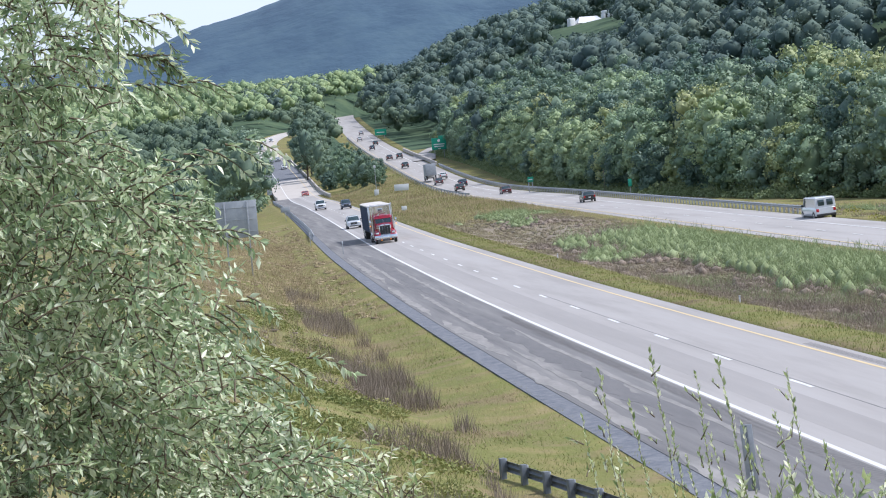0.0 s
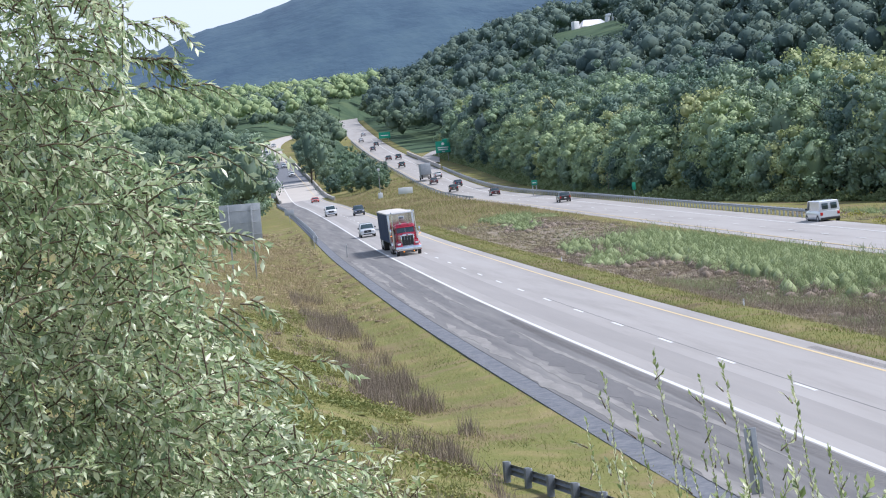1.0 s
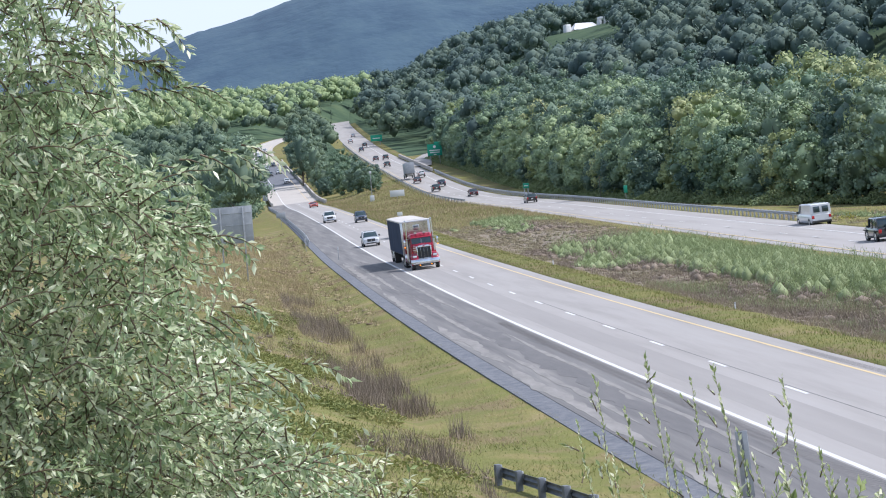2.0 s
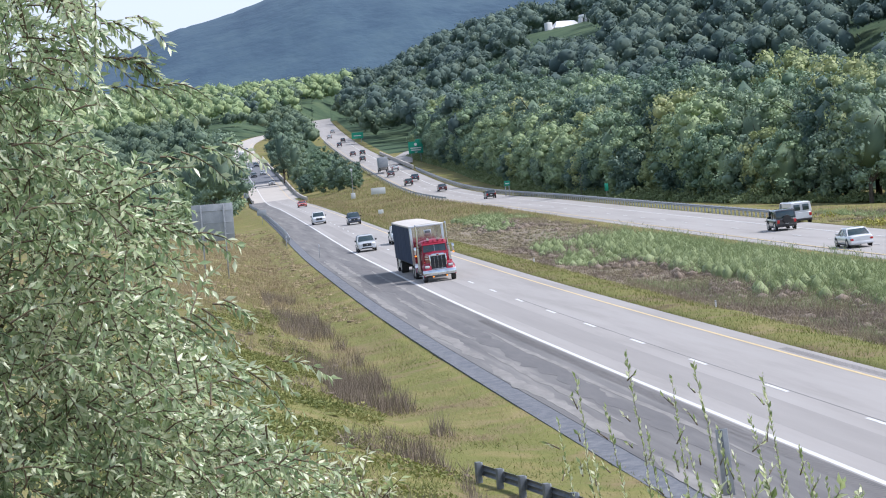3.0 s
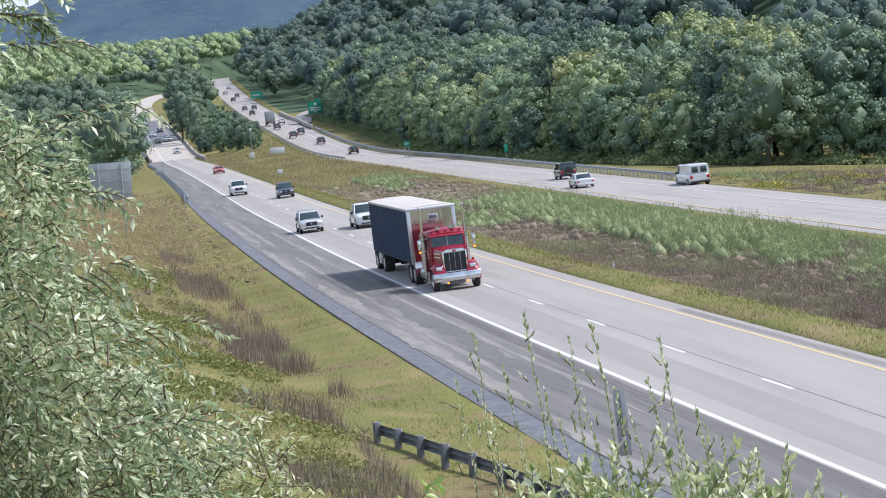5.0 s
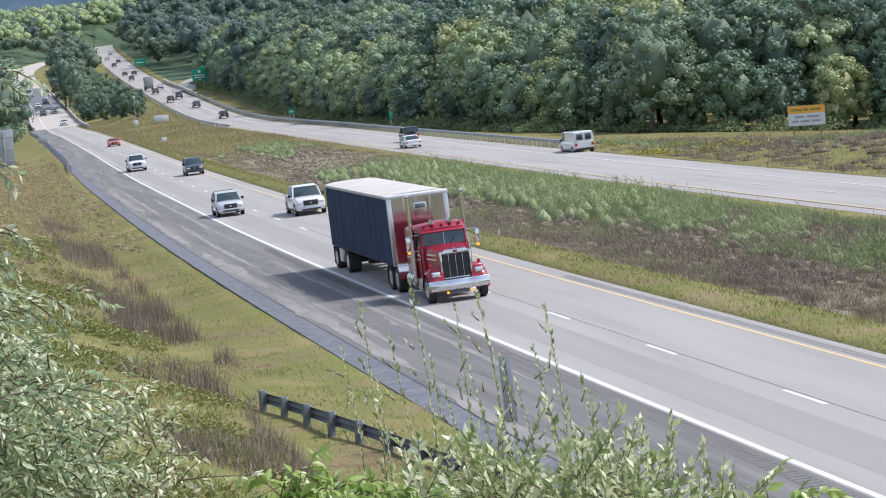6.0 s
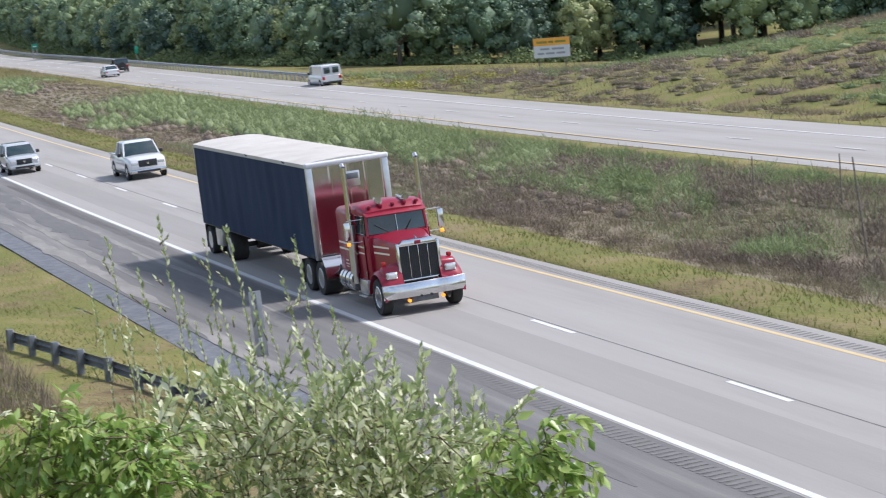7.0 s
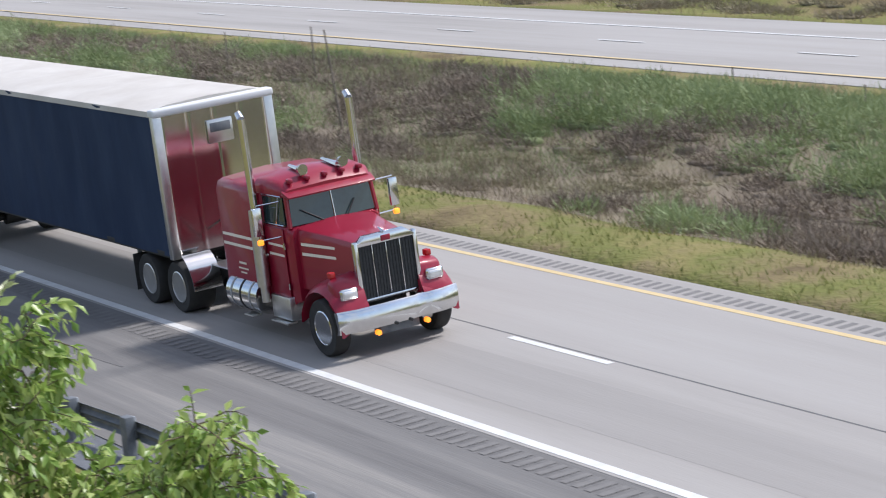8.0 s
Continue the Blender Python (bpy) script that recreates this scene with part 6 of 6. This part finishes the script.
    part("step", Build().box((s * 0.95, 2.25, 0.36), (s * 1.16, 2.9, 0.40), 0.01).box((s * 1.0, 3.6, 0.34), (s * 1.2, 3.95, 0.37), 0.01), ALU, semi)
    # mirrors on brackets
    x1 = s * 1.42
    part("mirror", Build().box((x1 - 0.09, 2.32, 2.06), (x1 + 0.09, 2.40, 2.58), 0.02), CHROME, semi, "west-coast mirror on a tubular bracket")
    part("mirror_bracket", Build().rod((s * 0.97, 2.3, 2.62), (x1, 2.34, 2.62), 0.014, n=6).rod((s * 1.0, 2.3, 1.98), (x1, 2.34, 1.98), 0.014, n=6).rod((x1, 2.36, 1.96), (x1, 2.36, 2.64), 0.014, n=6), CHROME, semi)
    part("marker_lamp", Build().box((x1 - 0.06, 2.28, 1.9), (x1 + 0.05, 2.36, 2.0), 0.02), AMBER, semi, "glowing amber marker lamp")
    part("fog_lamp", Build().rod((s * 0.5, 0.02, 0.40), (s * 0.5, 0.1, 0.40), 0.05, n=14), AMBER, semi, "glowing amber lamp under the bumper")
    # quarter fenders, mud flaps
    q = []
    for i in range(7):
        a = math.radians(118 + 62 * i / 6)
        q.append([(s * 0.62, D1 + math.cos(a) * 0.76, 0.52 + math.sin(a) * 0.76), (s * 1.24, D1 + math.cos(a) * 0.76, 0.52 + math.sin(a) * 0.76), (s * 1.24, D1 + math.cos(a) * 0.74, 0.52 + math.sin(a) * 0.74), (s * 0.62, D1 + math.cos(a) * 0.74, 0.52 + math.sin(a) * 0.74)])
    part("quarter_fender", Build().loft(q), CHROME, semi, "polished stainless quarter fender", smooth=60)
    part("mud_flap", Build().box((s * 0.62, D2 + 0.66, 0.2), (s * 1.24, D2 + 0.68, 0.95), 0.004), RUBBER, semi)
    part("horn", Build().rod((s * 0.34, 2.35, 3.04), (s * 0.34, 2.95, 3.1), 0.06, 0.03, 10), CHROME, semi)
    part("spot_lamp", Build().rod((s * 0.42, 2.26, 3.1), (s * 0.42, 2.4, 3.1), 0.10, 0.07, n=16).rod((s * 0.42, 2.35, 2.98), (s * 0.42, 2.35, 3.06), 0.02, n=6), CHROME, semi, "round chrome lamp on the roof")
for i in range(5):
    x = -0.72 + 0.36 * i
    part("roof_marker", Build().box((x - 0.05, 2.2, 2.9), (x + 0.05, 2.34, 2.99), 0.03), RED, semi)
part("screen_divider", Build().rod((0, 2.045, 2.14), (0, 2.13, 2.7), 0.014, n=6), CHROME, semi)
# radiator shell and grille
part("grille_shell", Build().box((-0.64, 0.28, 0.93), (-0.55, 0.4, 2.0), 0.03).box((0.55, 0.28, 0.93), (0.64, 0.4, 2.0), 0.03).box((-0.62, 0.28, 0.9), (0.62, 0.4, 0.97), 0.02)
     .hexa([(-0.64, 0.28, 1.9), (0.64, 0.28, 1.9), (0.64, 0.42, 1.9), (-0.64, 0.42, 1.9), (-0.42, 0.28, 2.06), (0.42, 0.28, 2.06), (0.42, 0.42, 2.08), (-0.42, 0.42, 2.08)], 0.02), CHROME, semi, "tall chrome radiator shell")
part("grille", Build().box((-0.56, 0.32, 0.95), (0.56, 0.38, 1.92)), GRILLE, semi, "dark grille insert")
for x in (-0.28, 0.0, 0.28):
    part("grille_bar", Build().box((x - 0.007, 0.295, 0.96), (x + 0.007, 0.32, 1.91), 0.003), CHROME, semi)
for i in range(19):
    x = -0.53 + i * 1.06 / 18
    part("grille_slat", Build().box((x - 0.006, 0.308, 0.97), (x + 0.006, 0.322, 1.9)), GRILLE, semi, smooth=0)
part("emblem", Build().box((-0.09, 0.262, 1.93), (0.09, 0.279, 2.03), 0.006), RED, semi)
part("hood_ornament", Build().rod((0, 0.36, 2.08), (0, 0.5, 2.14), 0.03, 0.012, 8), CHROME, semi)
# bumper with swept ends and a dent
bw = 1.22
rings = []
for x in (-bw, -bw + 0.06, -0.85, -0.3, 0.3, 0.42, 0.55, 0.85, bw - 0.06, bw):
    back = 0.12 * max(0, (abs(x) - 0.8) / 0.42) ** 1.5
    dent = 0.05 if x == 0.42 else 0
    y = back + dent
    rings.append([(x, y, 0.50), (x, y - 0.015, 0.60), (x, y, 0.86), (x, y + 0.03, 0.90), (x, y + 0.12, 0.88), (x, y + 0.05, 0.60), (x, y + 0.10, 0.48)])
part("bumper", Build().loft(rings), CHROME, semi, "dented chrome bumper", smooth=50)
part("tow_hook", Build().rod((0.15, -0.03, 0.5), (0.15, 0.15, 0.5), 0.03, n=8).rod((-0.15, -0.03, 0.5), (-0.15, 0.15, 0.5), 0.03, n=8), BLACK, semi)
part("valance", Build().box((-0.4, 0.15, 0.32), (0.4, 0.4, 0.52), 0.02), DARKSTEEL, semi)
part("deck_plate", Build().box((-0.75, 4.6, 0.93), (0.75, 6.2, 0.96), 0.005), ALU, semi)
part("fifth_wheel", Build().box((-0.45, 7.0, 0.95), (0.45, 8.0, 1.18), 0.05), BLACK, semi)
part("lettering", Build().box((-1.0985, 3.75, 1.30), (-1.094, 4.05, 1.34)).box((-1.0985, 3.7, 1.2), (-1.094, 4.1, 1.23)).box((-1.0985, 3.78, 1.12), (-1.094, 4.02, 1.15)), STRIPE, semi, smooth=0)
part("seat", Build().box((-0.75, 2.6, 1.5), (-0.25, 3.0, 2.45), 0.06).box((0.25, 2.6, 1.5), (0.75, 3.0, 2.45), 0.06), INTERIOR, semi)
part("steering_wheel", Build().lathe([(0.2, -0.015), (0.22, 0), (0.2, 0.015)], 18, pose(0.5, 2.4, 2.2, 0, 60, 90)), BLACK, semi)

# trailer
TF, TR, TB, TT = 6.62, 22.55, 1.2, 4.04
part("trailer_floor", Build().box((-1.27, TF + 0.05, 1.1), (1.27, TR, 1.24), 0.01), BLACK, semi)
part("trailer_rail", Build().box((-0.5, 8.0, 0.78), (-0.4, TR - 0.3, 1.1), 0.01).box((0.4, 8.0, 0.78), (0.5, TR - 0.3, 1.1), 0.01), BLACK, semi)


def curtain(s):
    """A slack curtain with shallow upright folds and a wavy hem."""
    nx_, nz_ = 90, 14
    vs, fs = [], []
    for layer in (0, 1):
        for i in range(nx_ + 1):
            y = TF + 0.1 + (TR - TF - 0.15) * i / nx_
            for j in range(nz_ + 1):
                u = j / nz_
                z = TB - 0.06 + (TT - 0.05 - TB + 0.06) * u
                if j == nz_:
                    z += 0.025 * math.sin(i * 0.9) + 0.03 * noise.noise(Vector((i * 0.4, s, 0)))
                fold = 0.012 * math.sin(y * 5.0) * (0.4 + 0.6 * math.sin(math.pi * u)) + 0.02 * noise.noise(Vector((y * 1.3, z * 0.9, s * 4)))
                vs.append((s * (1.292 + fold - layer * 0.03), y, z))
    o = (nx_ + 1) * (nz_ + 1)
    for i in range(nx_):
        for j in range(nz_):
            a = i * (nz_ + 1) + j
            q_ = (a, a + nz_ + 1, a + nz_ + 2, a + 1)
            fs.append(q_)
            fs.append(tuple(o + k for k in q_[::-1]))
    return Build().add(vs, fs)


for s in (-1, 1):
    part("curtain", curtain(s), TARP, semi, "slack navy blue tarpaulin side curtain", smooth=80)
    part("corner_post", Build().box((s * 1.12, TF - 0.02, TB - 0.12), (s * 1.315, TF + 0.14, TT - 0.04), 0.02), ALU, semi, "polished metal corner post")
    part("side_rail", Build().box((s * 1.25, TF + 0.14, TB - 0.1), (s * 1.285, TR, TB + 0.02), 0.006), BLACK, semi)
    part("landing_leg", Build().rod((s * 0.9, 9.2, 0.25), (s * 0.9, 9.2, 1.1), 0.06, n=8).rod((s * 0.9, 9.2, 0.6), (s * 0.3, 9.6, 1.05), 0.03, n=6).box((s * 0.9 - 0.12, 9.08, 0.2), (s * 0.9 + 0.12, 9.32, 0.25)), DARKSTEEL, semi)
    part("tool_box", Build().box((s * 0.75, 20.0, 0.42), (s * 1.24, 20.85, 1.05), 0.02), ALU, semi, "pale metal box between the trailer axles")
    part("mud_flap", Build().box((s * 0.66, T2 + 0.6, 0.2), (s * 1.24, T2 + 0.62, 1.05), 0.004), RUBBER, semi)
    part("tail_light", Build().box((s * 0.95, TR, 0.9), (s * 1.15, TR + 0.03, 1.05), 0.01), TAIL, semi)
# polished nose with upright corrugations
nose = []
for i in range(61):
    x = -1.13 + 2.26 * i / 60
    d = 0.01 * (1 if i % 15 == 0 else 0)
    nose.append([(x, TF - d, TB - 0.05), (x, TF - d, TT - 0.12), (x, TF + 0.06, TT - 0.12), (x, TF + 0.06, TB - 0.05)])
part("nose_panel", Build().loft(nose), STAINLESS, semi, "mirror-polished stainless front wall", smooth=50)
part("nose_box", Build().box((-0.2, TF - 0.05, 3.2), (0.36, TF - 0.012, 3.66), 0.02), ALU, semi, "recessed metal frame on the front wall")
part("nose_vent", Build().box((-0.14, TF - 0.062, 3.42), (0.3, TF - 0.051, 3.6), 0.004), DARKSTEEL, semi)
part("roof_rail", Build().box((-1.33, TF - 0.08, TT - 0.13), (1.33, TF + 0.18, TT + 0.03), 0.05, seg=3), BOARD, semi, "white padded front roof rail")
roof = []
for i in range(41):
    y = TF + 0.15 + (TR - TF - 0.15) * i / 40
    sag = 0.025 * math.cos(i * math.pi / 2.5) + 0.015 * noise.noise(Vector((i * 0.7, 2, 0)))
    roof.append([(-1.31, y, TT - 0.12), (-1.30, y, TT - 0.01), (-0.9, y, TT + 0.035 + sag), (0, y, TT + 0.06 + sag), (0.9, y, TT + 0.035 + sag), (1.30, y, TT - 0.01), (1.31, y, TT - 0.12), (0, y, TT - 0.1)])
part("roof_tarp", Build().loft(roof), ROOFTARP, semi, "off-white tarpaulin roof", smooth=60)
part("rear_door", Build().box((-1.28, TR, TB), (1.28, TR + 0.06, TT - 0.02), 0.01), ALU, semi)
part("rear_bumper", Build().box((-1.1, TR - 0.02, 0.5), (1.1, TR + 0.08, 0.62), 0.01).box((-0.7, TR, 0.6), (-0.6, TR + 0.05, 1.1)).box((0.6, TR, 0.6), (0.7, TR + 0.05, 1.1)), STEEL, semi)
part("air_hose", Build().rod((-0.2, 4.5, 1.6), (-0.15, 5.4, 1.2), 0.02, n=6).rod((-0.15, 5.4, 1.2), (-0.1, TF - 0.02, 1.7), 0.02, n=6), BLACK, semi)

# parked van
vy = 141.5
vx, vz = spline(FAR, vy)
van.matrix_basis = BANK @ pose(vx + 9.2, vy, vz - 0.46, 0, 0, 180)


def drive(ob, T, off, y_at, times, lift=0.0, away=False):
    """Key a vehicle along a roadway; y_at(t) gives the plan Y of its front."""
    rows = []
    for t in times:
        y = y_at(t)
        x, z = spline(T, y)
        x2 = spline(T, y + 3.0)[0] - spline(T, y - 3.0)[0]
        h = -math.degrees(math.atan2(x2, 6.0))
        pitch = math.degrees(math.atan2(spline(T, y + 3.0)[1] - spline(T, y - 3.0)[1], 6.0))
        z = z - (FARDROP * max(off, 0) if T is FAR else 0)
        rows.append((t, BANK @ pose(x + off, y, z + lift, 0, 0, h) @ pose(0, 0, 0, pitch, 0, 180 if away else 0)))
    walk(ob, rows)


def roll(ob):
    """Turn the wheels of a vehicle, forward, at the fastest rate that the keys allow."""
    for w in [c for c in ob.children if c.name.startswith("wheel") and not c.name.startswith("wheel_arch")]:
        rest = w.matrix_basis.copy()
        sign = 1 if rest[0][0] > 0 else -1
        walk(w, [(i / FPS, rest @ pose(0, 0, 0, sign * 80 * i)) for i in range(8 * FPS + 1)])


def steady(y0, y1, t0, t1):
    return lambda t: y0 + (y1 - y0) * (t - t0) / (t1 - t0)


def table(*rows):
    ts_, ys_ = [r_[0] for r_ in rows], [r_[1] for r_ in rows]
    return lambda t: float(np.interp(t, ts_, ys_))


def motions():
    ticks = [i * 0.5 for i in range(17)]
    # the front wheels' place, less the front overhang
    drive(semi, NEAR, 1.80, table((0, 172.9), (1, 145.2), (2.5, 103.7), (4, 62.3), (5.5, 21.3), (6, 7.55), (6.5, -6.3), (7, -20.1), (7.5, -33.9), (8, -47.75)), ticks)
    drive(suv_white, NEAR, 1.32, steady(236, 68, 0, 6.5), ticks)
    drive(pickup_white, NEAR, 5.55, steady(87, 55, 5.5, 6.5), ticks)
    drive(pickup_two, NEAR, 1.6, steady(371, 169, 0, 6.5), ticks)
    drive(suv_dark, NEAR, 5.6, steady(352, 139, 0, 6.5), ticks)
    drive(car_red, NEAR, 4.6, steady(543, 320, 0, 5.5), ticks)
    drive(jeep, FAR, 4.95, steady(46, 238, 0, 7), ticks, away=True)
    drive(sedan, FAR, 1.65, table((0, 0), (3, 92), (3.5, 108), (4, 125), (5.5, 174), (7, 226), (8, 260)), ticks, away=True)
    for ob in (semi, suv_white, pickup_white, pickup_two, jeep, sedan):
        roll(ob)
    # (model, roadway, side, Y at 0 s, metres a second)
    near = [(white_car, 4.95, 728, -30), (grey_car, 4.95, 790, -27), (dark_car, 1.65, 778, -26), (white_car, 1.65, 815, -24), (navy_car, 4.95, 845, -25), (grey_car, 1.65, 930, -24), (white_car, 4.95, 985, -25)]
    far = [(dark_car, 4.95, 262, 29.5), (maroon_car, 4.95, 362, 24), (dark_car, 1.65, 414, 22), (navy_car, 4.95, 440, 20), (maroon_car, 1.65, 462, 24), (dark_car, 1.65, 566, 30), (white_car, 4.95, 487, 25), (maroon_car, 1.65, 636, 27),
           (dark_car, 4.95, 640, 26), (navy_car, 1.65, 745, 26), (dark_car, 4.95, 790, 26), (white_car, 1.65, 850, 26), (grey_car, 4.95, 920, 26)]
    used, fleet = set(), []
    for T, rows in ((NEAR, near), (FAR, far)):
        for model, off, y0, v in rows:
            fleet.append((model if model.name not in used else copy_thing(model, Matrix.Identity(4)), T, off, y0, v))
            used.add(model.name)
    for ob, T, off, y0, v in fleet:
        drive(ob, T, off, steady(y0, y0 + v * 8, 0, 8), ticks, away=T is FAR)
    drive(truck_a, NEAR, 1.65, steady(893, 703, 0, 8), ticks)
    drive(truck_b, FAR, 1.65, steady(486, 690, 0, 8), ticks, away=True)


motions()
